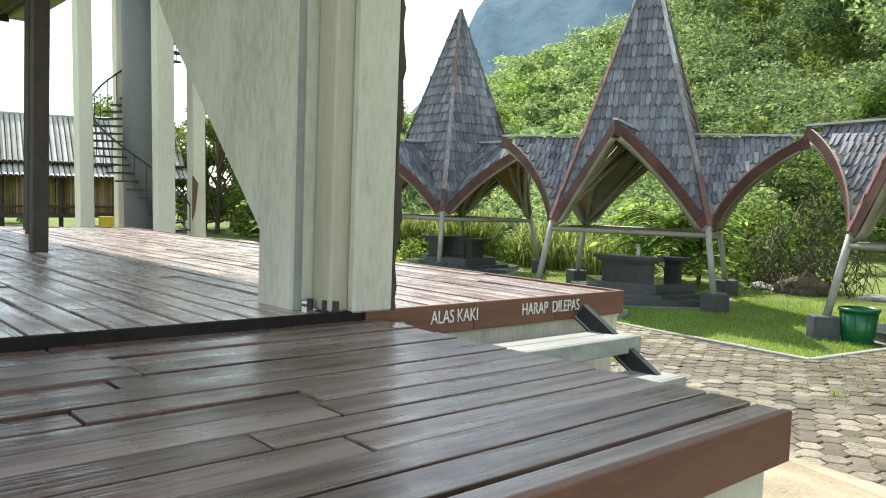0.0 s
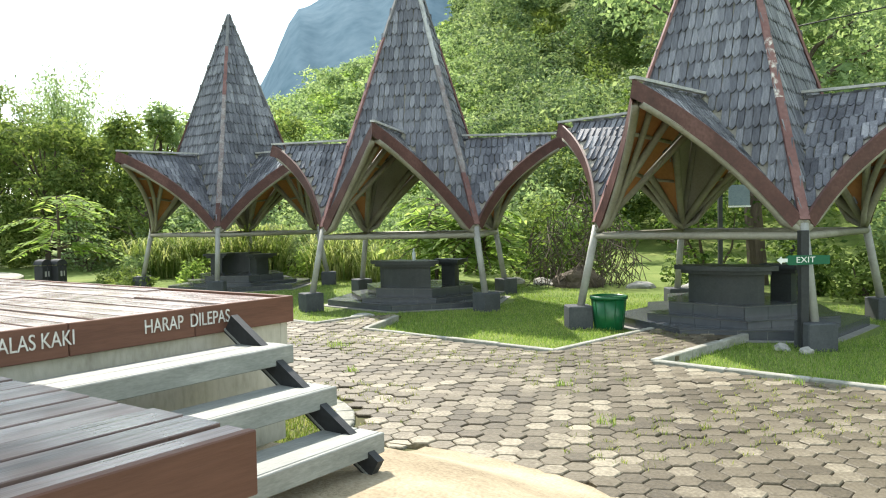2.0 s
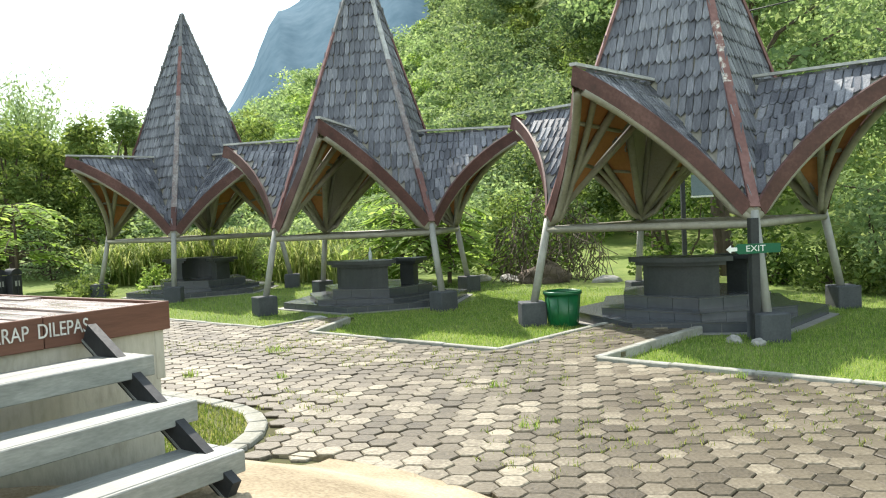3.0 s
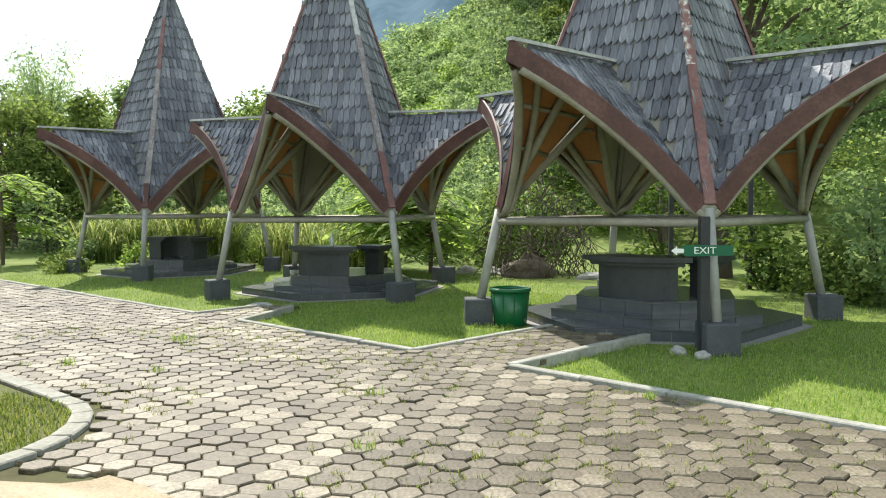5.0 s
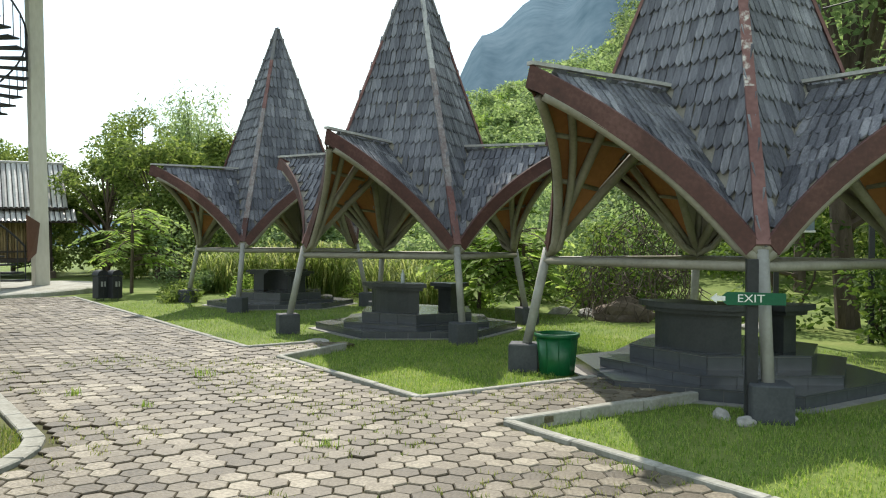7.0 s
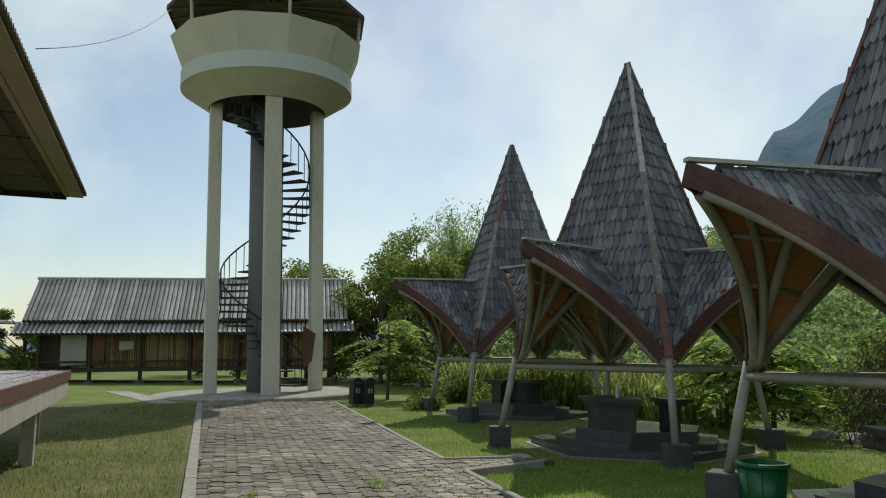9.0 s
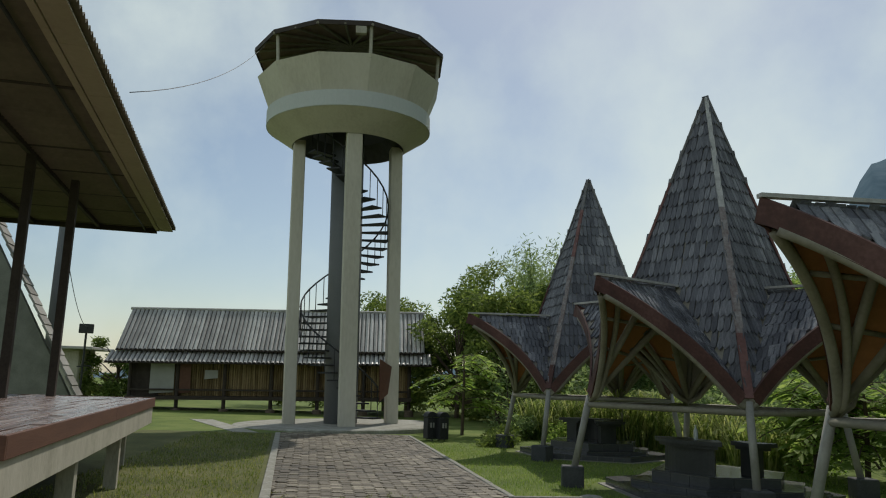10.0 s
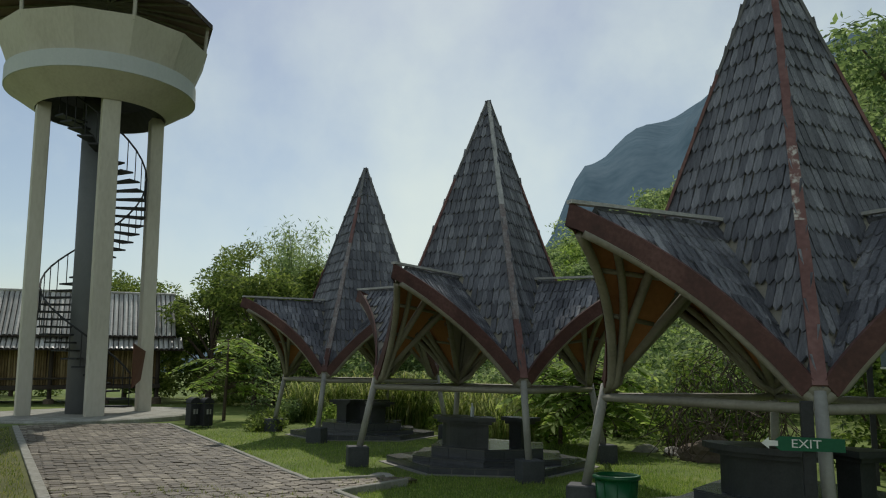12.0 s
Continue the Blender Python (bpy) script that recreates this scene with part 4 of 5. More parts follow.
def build_plinth(cx, cy, turn, lift, table, seat, wide=1.52):
    """Three hexagonal steps, the lowest turned half a side; a curved table and a small bench on top."""
    m = Matrix.Translation((cx, cy, 0))
    t = thing("plinth", "stepped hexagonal plinth of dark glazed tiles", "plinth", m, "tiled gazebo plinths")
    part("base_slab", MB().prism(hexagon(wide + 0.12, turn + 32), -0.1, -0.028), M_TILE_PALE, t, "pale concrete margin")
    for r, z0, z1, off in ((wide, -0.09, 0.085 + lift * 0.5, 32), (1.25, 0.0, 0.172 + lift, 0), (0.95, 0.12, 0.306 + lift, 0)):
        ring6 = hexagon(r, turn + off)
        part("core", MB().prism(hexagon(r - 0.004, turn + off), z0 - 0.01, z1 - 0.0125), M_TILE_PALE, t, "pale grout between the tiles")
        part("tread_tile", MB().prism(hexagon(r + 0.014, turn + off), z1 - 0.012, z1), M_TILE, t, "dark glossy tread tiles")
        for i in range(6):
            a, b = ring6[i], ring6[(i + 1) % 6]
            n = max(3, round(r / 0.3))
            for k in range(n):
                q = (k + 0.5) / n
                ob = new("tile", TILE_MESH)
                ob.parent = t
                ang = math.atan2(b[1] - a[1], b[0] - a[0])
                ob.matrix_local = Matrix.LocRotScale((a[0] + (b[0] - a[0]) * q, a[1] + (b[1] - a[1]) * q, (z0 + z1) / 2 - 0.008), Euler((0, 0, ang)), (r / n - 0.006, 0.014, z1 - z0 - 0.02))
    top, drop = 0.306 + lift, lift * 1.3
    for a0, a1, inset, name in ((*table, 7, "stone_table"), (*seat, 9, "stone_bench")):
        b = thing(name, "black polished stone bench with an overhanging top", "bench", m, "black stone gazebo benches")

        def arc(r0, r1, d0, d1, n=12):
            ds = [d0 + (d1 - d0) * i / n for i in range(n + 1)]
            return [(r1 * math.cos(radians(d)), r1 * math.sin(radians(d))) for d in ds] + [(r0 * math.cos(radians(d)), r0 * math.sin(radians(d))) for d in reversed(ds)]
        part("pedestal", MB().prism(arc(0.46, 0.72, a0 + inset, a1 - inset), top - 0.01, 0.665 + drop), M_STONE, b)
        part("under_top", MB().prism(arc(0.40, 0.80, a0 + inset * 0.5, a1 - inset * 0.5), 0.655 + drop, 0.70 + drop), M_STONE, b)
        part("top", MB().prism(arc(0.34, 0.86, a0, a1), 0.70 + drop, 0.755 + drop), M_STONE, b, "thick dark top slab")


GAZ = ((-5.587, -0.076, -41.8, 1.012), (-0.036, 0.071, -12.0, 0.99), (5.389, 0.457, -43.1, 1.0))
GLABEL = ("spired gazebo with faded grey shingles beside tall grass", "spired gazebo with shingles and bright replaced ones near its top", "spired gazebo with flaking red hip board beside an exit sign")
GREY, RED, FLAKE = (M_GREYBOARD, "weathered grey hip board"), (M_RED, "red-brown hip board"), (M_PALE, "flaking red and white hip board")
FADED, WORN = (M_REDHIP, "faded red hip board"), (M_FLAKE, "hip board with worn red and grey paint")
BLEACHED = (M_CAP, "bleached pale hip board")
HIPS = ([[(0.0, 0.16, *GREY), (0.16, 0.4, *FADED), (0.4, 0.9, *WORN), (0.9, 1.0, *RED)]] + [[(0.0, 0.5, *GREY), (0.5, 1.0, *RED)]] * 3,
        [[(0.0, 0.42, *BLEACHED), (0.42, 0.82, *WORN), (0.82, 1.0, *FADED)]] + [[(0.0, 0.3, *GREY), (0.3, 1.0, *FADED)]] * 3,
        [[(0.0, 0.3, *FADED), (0.3, 0.54, *FADED), (0.54, 0.7, *FLAKE), (0.7, 1.0, *FADED)]] + [[(0.0, 0.3, *GREY), (0.3, 1.0, *FADED)]] * 3)
for (cx, cy, rot, sc), lab, hip, sing in zip(GAZ, GLABEL, HIPS, ({(3, 0)}, {(3, 0), (3, 1), (3, 2)}, {(3, 0), (3, 1), (3, 2)})):
    build_gazebo(cx, cy, rot, sc, sing, lab, hip)


build_plinth(-5.54, 0.03, 37.0, -0.04, (116, 222), (-15, 30), 1.55)
build_plinth(0.0, 0.1, 28.0, -0.04, (-116, -22), (4, 36), 1.58)
build_plinth(5.46, 0.40, -1.6, 0.0, (-124, -34), (-16, 18), 1.55)


# ---- tower ----
TC = Vector((-12.75, -5.36, 0))


def build_tower():
    t = thing("water_tower", "cream lookout tower on four columns with a spiral stair", "tower", Matrix.Translation(TC) @ Matrix.Rotation(radians(1.4), 4, "X"))
    part("base_pad", MB().lathe([(3.1, -0.05), (3.1, 0.06), (3.05, 0.09), (0.0, 0.09)], 48, close=False), M_KERB, t, "round concrete pad")
    cols = [polar(1.5, 7 + 90 * k, 0) for k in range(4)]
    for k, c in enumerate(cols):
        part("column", MB().box((0.36, 0.46, 8.5), Matrix.Translation(c + Vector((0, 0, 4.3))) @ Matrix.Rotation(radians(7 + 90 * k), 4, "Z"), 0.02), M_TOWER, t, "square cream column")
    part("core", MB().lathe([(0.49, 0.05), (0.49, 8.9)], 24), M_CORE, t, "grey central pipe", True)
    part("bowl", MB().lathe([(1.72, 8.42), (2.50, 8.95), (2.52, 9.05), (2.0, 9.1)], 48, close=False), M_TOWER, t, "cream conical underside")
    part("bowl_inside", MB().lathe([(1.70, 8.43), (1.2, 8.9), (0.3, 9.0)], 32, close=False), M_DARK, t)
    part("band", MB().lathe([(2.46, 8.96), (2.53, 8.96), (2.53, 9.42), (2.4, 9.44)], 48, close=False), M_TOWERBAND, t, "pale blue-grey band")
    n = 12
    lo, up = hexagon(2.48, 12, n), hexagon(2.86, 12, n)
    for i in range(n):
        j = (i + 1) % n
        a, b, c, d = (Vector((*lo[i], 9.42)), Vector((*lo[j], 9.42)), Vector((*up[j], 10.42)), Vector((*up[i], 10.42)))
        part("parapet_panel", MB().slab(a, b, c, d, 0.05), M_TOWER, t)
    part("gallery_floor", MB().prism(hexagon(2.45, 12, n), 9.40, 9.46), M_DARK, t)
    eave = hexagon(2.98, 12, n)
    for i in range(n):
        j = (i + 1) % n
        part("roof_panel", MB().slab(Vector((*eave[i], 11.30)), Vector((*eave[j], 11.30)), Vector((0, 0, 12.0)), Vector((0, 0, 12.001)), 0.05), M_UNDERROOF, t, "brown boarded roof panel")
        a, b = Vector((*eave[i], 11.19)), Vector((*eave[j], 11.19))
        mid = (Vector((*eave[i], 11.22)) + Vector((*eave[j], 11.22))) / 2
        part("rafter", MB().tube([mid, Vector((0, 0, 11.84))], 0.035, 6), M_POLE, t)
        part("eave_board", MB().slab(Vector((*eave[i], 11.33)), a, b, Vector((*eave[j], 11.33)), 0.03), M_DARKWOOD, t, "dark eave board")
        part("rafter", MB().tube([Vector((*eave[i], 11.22)), Vector((0, 0, 11.86))], 0.045, 6), M_POLE, t)
        if i % 2 == 0:
            part("roof_post", MB().tube([Vector((up[i][0] * 0.97, up[i][1] * 0.97, 10.3)), Vector((eave[i][0] * 0.95, eave[i][1] * 0.95, 11.25))], 0.05, 6), M_WHITE, t, "white gallery post")
    part("lamp_box", MB().box((0.16, 0.3, 0.22), Matrix.Translation((2.85, 0.3, 11.05)), 0.01), M_WHITE, t, "small white box")
    # spiral stair round the core
    rail = []
    for i in range(38):
        z = 0.25 + 0.212 * i
        d = -90 - (z - 2.66) * 360 / 5.98
        a0, a1 = d - 9, d + 9
        tread = MB().prism([(0.47 * math.cos(radians(q)), 0.47 * math.sin(radians(q))) for q in (a0, a1)][:1] + [(1.30 * math.cos(radians(a0)), 1.30 * math.sin(radians(a0))), (1.30 * math.cos(radians(a1)), 1.30 * math.sin(radians(a1))), (0.47 * math.cos(radians(a1)), 0.47 * math.sin(radians(a1)))], z, z + 0.045)
        part("stair_tread", tread, M_DARK, t)
        part("baluster", MB().tube([polar(1.28, d, z), polar(1.28, d, z + 0.9)], 0.014, 5), M_DARK, t)
        rail.append(polar(1.28, d, z + 0.9))
    part("handrail", MB().tube(rail, 0.026, 6), M_DARK, t, "dark handrail")
    part("guard_sheet", MB().slab(polar(1.36, 55, 0.75), polar(1.38, 85, 0.95), polar(1.48, 88, 1.75), polar(1.40, 52, 1.95), 0.02), M_FASCIA, t, "rusty bent guard sheet")


build_tower()


# ---- bamboo house ----
def build_house():
    x0 = -21.0
    m = Matrix.Translation((x0, -8.15, -0.1)) @ Matrix.Rotation(radians(1.2), 4, "X") @ Matrix.Rotation(radians(-2.0), 4, "Z")
    h = thing("house", "raised bamboo-walled house with a corrugated grey roof", "house", m)
    L = 5.95
    for name, (xa, za), (xb, zb), yl in (("roof", (-1.0, 4.15), (0.72, 2.45), L), ("lower_roof", (0.45, 2.40), (1.15, 1.97), L + 0.25), ("back_roof", (-1.0, 4.15), (-2.8, 2.3), L)):
        mb = MB()
        n = int(2 * yl / 0.17)
        r = 0.055
        for i in range(n):
            y = -yl + (i + 0.5) * 2 * yl / n
            hw = yl / n * 0.86
            vs, f = [], []
            for q in range(5):
                an = math.pi * q / 4
                for xx, zz in ((xa, za), (xb, zb)):
                    vs.append((xx + RNG.normal() * 0.006, y + hw * math.cos(an), zz + r * math.sin(an)))
            for q in range(4):
                f.append((q * 2, q * 2 + 1, q * 2 + 3, q * 2 + 2))
            mb.add(vs, f)
        part(name, mb, M_CORR, h, "weathered ribbed roof", kind="stuff")
        part("roof_board", MB().slab((xa, -yl, za - 0.02), (xb, -yl, zb - 0.02), (xb, yl, zb - 0.02), (xa, yl, za - 0.02), 0.03), M_DARKWOOD, h)
    part("ridge", MB().tube([(-1.0, -L - 0.05, 4.18), (-1.0, L + 0.05, 4.18)], 0.06, 8), M_CORR, h)
    gable = MB()
    for y in (-L + 0.5, L - 0.5):
        gable.slab((-2.5, y, 2.4), (0.5, y, 2.4), (-0.9, y, 3.95), (-1.1, y, 3.95), 0.05)
    part("gable", gable, M_BAMBOO, h)
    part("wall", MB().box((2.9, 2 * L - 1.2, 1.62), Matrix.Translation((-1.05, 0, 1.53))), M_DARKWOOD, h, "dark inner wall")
    n = 110
    stalks = MB()
    for i in range(n):
        y = -L + 1.7 + (2 * L - 2.3) * i / n
        stalks.tube([(0.44, y, 0.72), (0.44, y + RNG.normal() * 0.01, 2.28)], 0.042, 6)
    part("bamboo_wall", stalks, M_BAMBOO, h, "split bamboo wall", kind="stuff")
    part("floor", MB().box((3.4, 2 * L - 1.0, 0.14), Matrix.Translation((-0.9, 0, 0.64))), M_DARKWOOD, h)
    for i in range(7):
        y = -L + 0.6 + (2 * L - 1.2) * i / 6
        part("stilt", MB().tube([(0.6, y, -0.2), (0.6, y, 2.05)], 0.075, 8), M_DARKWOOD, h, "timber stilt")
        part("stilt_stone", MB().lathe([(0.2, -0.12), (0.18, 0.2), (0.13, 0.24)], 10, Matrix.Translation((0.6, y, 0))), M_ROCK, h)
    part("rail", MB().box((0.05, 2 * L - 1.2, 0.07), Matrix.Translation((0.66, 0, 0.95))), M_DARKWOOD, h)
    for y, w, mat in ((-4.15, 0.9, M_CLOTH), (-3.35, 0.55, M_FASCIA), (-2.3, 0.5, M_CLOTH)):
        zz = (0.8, 2.0) if w > 0.52 else (1.35, 1.7)
        part("hanging_sheet", MB().slab((0.6, y - w / 2, zz[1]), (0.62, y - w / 2, zz[0]), (0.60, y + w / 2, zz[0] + 0.05), (0.62, y + w / 2, zz[1]), 0.012), mat, h, "hung cloth sheet")


build_house()


# ---- plants ----
def stems(parent, base, tips, r=0.03, mat=None):
    mb = MB()
    for tip in tips:
        a, b = Vector(base), Vector(tip)
        mid = a.lerp(b, 0.5) + Vector((RNG.normal() * 0.08, RNG.normal() * 0.08, 0.1))
        mb.tube([a, mid, b], [r, r * 0.7, r * 0.25], 5)
    part("stem", mb, mat or M_BARK, parent)


def bush(x, y, rad, h, mat, n=900, leaf=0.11, label="dense green leafy bush behind the gazebos", lobes=7, z=None):
    z = float(hill_height(np.array(x), np.array(y))) - 0.08 if z is None else z
    t = thing("bush", label, "bush", Matrix.Translation((x, y, z)), "bushes")
    q, tips = [], []
    for i in range(lobes):
        a, k = RNG.uniform(0, 2 * math.pi), math.sqrt(RNG.random())
        c = np.array((math.cos(a) * rad * 0.6 * k, math.sin(a) * rad * 0.6 * k, h * (0.14 if i % 3 == 0 else RNG.uniform(0.25, 0.78))))
        rr = rad * RNG.uniform(0.35, 0.55)
        p = blob_points(n // lobes, c, (rr, rr, min(rr, h * 0.3)), 0.45)
        q.append(leaf_quads(p, leaf, leaf * 0.5, face=unit(p - c)))
        tips.append(c)
    stems(t, (0, 0, -0.1), tips, 0.035)
    scatter_obj("foliage", mat, q, "", "", parent=t)


def tree(x, y, h, rad, mat, n=5000, leaf=0.16, label="tall leafy tree on the slope", trunk=0.14, lobes=16, z=None, low=0.35, lab2="tree"):
    z = float(hill_height(np.array(x), np.array(y))) - 0.1 if z is None else z
    t = thing("tree", label, lab2, Matrix.Translation((x, y, z)), "trees")
    mb = MB()
    top = Vector((RNG.normal() * 0.2, RNG.normal() * 0.2, h * 0.75))
    mb.tube([(0, 0, -0.2), (RNG.normal() * 0.1, RNG.normal() * 0.1, h * 0.35), top], [trunk, trunk * 0.75, trunk * 0.3], 9)
    q = []
    for i in range(lobes):
        a = RNG.uniform(0, 2 * math.pi)
        zz = RNG.uniform(low, 1.0)
        k = rad * math.sqrt(RNG.random()) * (1.15 - 0.55 * zz)
        c = np.array((math.cos(a) * k, math.sin(a) * k, h * zz))
        rr = rad * RNG.uniform(0.17, 0.37)
        mb.tube([(0, 0, h * zz * 0.55), Vector(c) * 0.6 + Vector((0, 0, h * zz * 0.3)), Vector(c)], [trunk * 0.4, trunk * 0.25, trunk * 0.08], 5)
        p = blob_points(n // lobes, c, (rr, rr, rr * 0.75), 0.5)
        q.append(leaf_quads(p, leaf, leaf * 0.45, 0.6, face=unit(p - c)))
    part("trunk", mb, M_BARK, t)
    scatter_obj("crown", mat, q, "", "", parent=t)


def frond_shrub(x, y, h, spread, fronds, label):
    """Young tree with arching fronds of paired leaflets."""
    z = float(hill_height(np.array(x), np.array(y))) - 0.08
    t = thing("frond_tree", label, "young tree", Matrix.Translation((x, y, z)), "frond-leaved young trees")
    st, cents, axes = MB(), [], []
    st.tube([(0, 0, -0.1), (0.03, 0.02, h * 0.6), (0, 0, h * 0.9)], [0.05, 0.035, 0.015], 7)
    for i in range(fronds):
        a = RNG.uniform(0, 2 * math.pi)
        z0 = h * RNG.uniform(0.3, 0.95)
        L = spread * RNG.uniform(0.7, 1.1) * (1.15 - 0.4 * z0 / h)
        d = np.array((math.cos(a), math.sin(a), 0))
        s = np.array((-d[1], d[0], 0))
        pts = [np.array((0, 0, z0)) + d * L * k + np.array((0, 0, 1)) * (0.35 * L * k - 0.55 * L * k * k) for k in np.linspace(0, 1, 7)]
        st.tube([Vector(p) for p in pts], [0.012] * 6 + [0.004], 4)
        for k in np.linspace(0.22, 1, 11):
            p = np.array((0, 0, z0)) + d * L * k + np.array((0, 0, 1)) * (0.35 * L * k - 0.55 * L * k * k)
            for sg in (-1, 1):
                cents.append(p)
                axes.append(s * sg * 0.9 + d * 0.45 + np.array((0, 0, -0.12)))
    part("stem", st, M_BARK, t)
    q = leaf_quads(np.array(cents), 0.30, 0.09, 0.35, 1.6, np.array(axes))
    scatter_obj("foliage", M_LEAFBRIGHT, [q], "", "", parent=t)


def tall_grass(name, x, y, rad, n, h, label):
    z = float(hill_height(np.array(x), np.array(y))) - 0.08
    a, k = RNG.uniform(0, 2 * np.pi, n), np.sqrt(RNG.random(n)) * rad
    base = np.stack([x + np.cos(a) * k, y + np.sin(a) * k, np.full(n, z)], 1)
    H = h * 0.72 * (0.4 + 0.75 * RNG.random(n))
    out = RNG.uniform(0, 2 * np.pi, n)
    d = np.stack([np.cos(out), np.sin(out), np.zeros(n)], 1)
    s = np.stack([-np.sin(out), np.cos(out), np.zeros(n)], 1) * 0.016
    up = np.array((0, 0, 1.0))
    p1 = base + up * (H * 0.55)[:, None] + d * (H * 0.10)[:, None]
    p2 = base + up * (H * 0.92)[:, None] + d * (H * 0.32)[:, None]
    p3 = base + up * (H * 0.80)[:, None] + d * (H * 0.62)[:, None]
    q = [np.stack([base - s, base + s, p1 + s, p1 - s], 1), np.stack([p1 - s, p1 + s, p2 + s * 0.8, p2 - s * 0.8], 1), np.stack([p2 - s * 0.8, p2 + s * 0.8, p3 + s * 0.1, p3 - s * 0.1], 1)]
    scatter_obj(name, M_LEAFTALL, q, label, "tall grass", "stuff")


def crown_field(az0, az1, r0, r1, count, rad, tall, space):
    """Crown places on the slope, spaced apart: x, y, radius, half height, distance."""
    out = []
    for k in range(count * 4):
        az = math.radians(RNG.uniform(az0, az1))
        r = r0 * (r1 / r0) ** RNG.random()
        x, y = HC[0] + r * math.cos(az), HC[1] + r * math.sin(az)
        R = RNG.uniform(*rad) * (0.6 + r / 80)
        if all((x - a) ** 2 + (y - b) ** 2 > (space * (R + c)) ** 2 for a, b, c, d, e in out):
            out.append((x, y, R, R * RNG.uniform(*tall), r))
        if len(out) >= count:
            break
    return np.array(out)


def forest():
    """Hillside growth: rounded crowns of many lobes over the slope, bright scrub and a darker wood."""
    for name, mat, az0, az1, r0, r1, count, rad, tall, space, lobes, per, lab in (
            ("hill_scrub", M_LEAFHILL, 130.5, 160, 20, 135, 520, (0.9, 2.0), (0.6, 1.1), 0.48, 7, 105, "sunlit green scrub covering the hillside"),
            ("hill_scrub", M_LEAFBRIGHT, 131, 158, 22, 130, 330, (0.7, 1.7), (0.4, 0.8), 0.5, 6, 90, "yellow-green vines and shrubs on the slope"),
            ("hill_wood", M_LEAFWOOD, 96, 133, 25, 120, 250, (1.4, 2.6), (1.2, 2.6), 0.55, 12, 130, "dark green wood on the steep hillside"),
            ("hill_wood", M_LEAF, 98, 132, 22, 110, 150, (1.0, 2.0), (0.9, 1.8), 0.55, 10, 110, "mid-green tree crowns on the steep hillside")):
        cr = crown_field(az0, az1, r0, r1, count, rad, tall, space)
        n = len(cr)
        z = hill_height(cr[:, 0], cr[:, 1])
        big = np.repeat(np.arange(n), lobes)
        d = unit(RNG.normal(size=(len(big), 3)))
        d[:, 2] = np.abs(d[:, 2]) - 0.2
        R, H = cr[big, 2], cr[big, 3]
        c = np.stack([cr[big, 0] + d[:, 0] * R * 0.62, cr[big, 1] + d[:, 1] * R * 0.62, z[big] + H * (0.55 + 0.7 * d[:, 2])], 1)
        lr = R * RNG.uniform(0.3, 0.55, len(big))
        leaf = np.repeat(np.arange(len(big)), per)
        e = unit(RNG.normal(size=(len(leaf), 3)))
        e[:, 2] = np.where(e[:, 2] < -0.35, -e[:, 2], e[:, 2])
        pts = c[leaf] + e * (lr[leaf] * (0.6 + 0.4 * np.sqrt(RNG.random(len(leaf)))))[:, None]
        size = (0.08 + cr[big, 4][leaf] * 0.0034) * RNG.uniform(0.6, 1.4, len(leaf))
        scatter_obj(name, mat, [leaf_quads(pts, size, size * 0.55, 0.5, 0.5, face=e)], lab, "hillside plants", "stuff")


forest()
# big tree behind the nearest gazebo, dark trees beside it
tree(3.4, 6.4, 7.2, 3.3, M_LEAFHILL, 12000, 0.17, "large broad-leaved tree with reddish young shoots", 0.2, 26, low=0.42)
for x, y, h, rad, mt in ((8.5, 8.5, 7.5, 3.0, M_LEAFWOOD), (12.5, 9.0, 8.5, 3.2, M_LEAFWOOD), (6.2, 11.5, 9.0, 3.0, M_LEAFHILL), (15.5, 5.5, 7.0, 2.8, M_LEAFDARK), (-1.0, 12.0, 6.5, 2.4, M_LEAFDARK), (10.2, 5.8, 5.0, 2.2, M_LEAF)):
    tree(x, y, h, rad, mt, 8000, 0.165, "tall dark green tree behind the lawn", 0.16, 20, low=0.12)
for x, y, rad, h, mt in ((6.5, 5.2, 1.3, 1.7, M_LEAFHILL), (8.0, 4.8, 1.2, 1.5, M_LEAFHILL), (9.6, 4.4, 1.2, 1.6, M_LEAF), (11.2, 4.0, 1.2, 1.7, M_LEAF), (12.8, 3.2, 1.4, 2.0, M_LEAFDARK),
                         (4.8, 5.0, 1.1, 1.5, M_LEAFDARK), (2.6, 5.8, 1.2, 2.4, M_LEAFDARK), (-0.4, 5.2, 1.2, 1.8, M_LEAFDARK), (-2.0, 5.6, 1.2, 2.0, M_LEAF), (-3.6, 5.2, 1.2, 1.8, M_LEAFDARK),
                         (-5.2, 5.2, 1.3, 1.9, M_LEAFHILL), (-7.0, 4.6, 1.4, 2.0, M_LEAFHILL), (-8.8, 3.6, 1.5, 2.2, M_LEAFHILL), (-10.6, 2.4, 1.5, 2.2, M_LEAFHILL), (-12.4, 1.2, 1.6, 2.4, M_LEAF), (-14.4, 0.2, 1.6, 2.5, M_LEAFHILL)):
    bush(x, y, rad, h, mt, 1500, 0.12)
for x, y, rad, h, mt in ((7.4, 3.6, 0.9, 1.3, M_LEAFHILL), (8.7, 3.3, 0.9, 1.1, M_LEAFHILL), (9.9, 3.0, 1.0, 1.4, M_LEAF), (11.1, 2.6, 1.0, 1.5, M_LEAF), (12.3, 2.0, 1.1, 1.8, M_LEAFDARK), (6.3, 3.9, 0.8, 1.2, M_LEAF), (13.4, 1.2, 1.2, 2.0, M_LEAFDARK)):
    bush(x, y, rad, h, mt, 1800, 0.10)
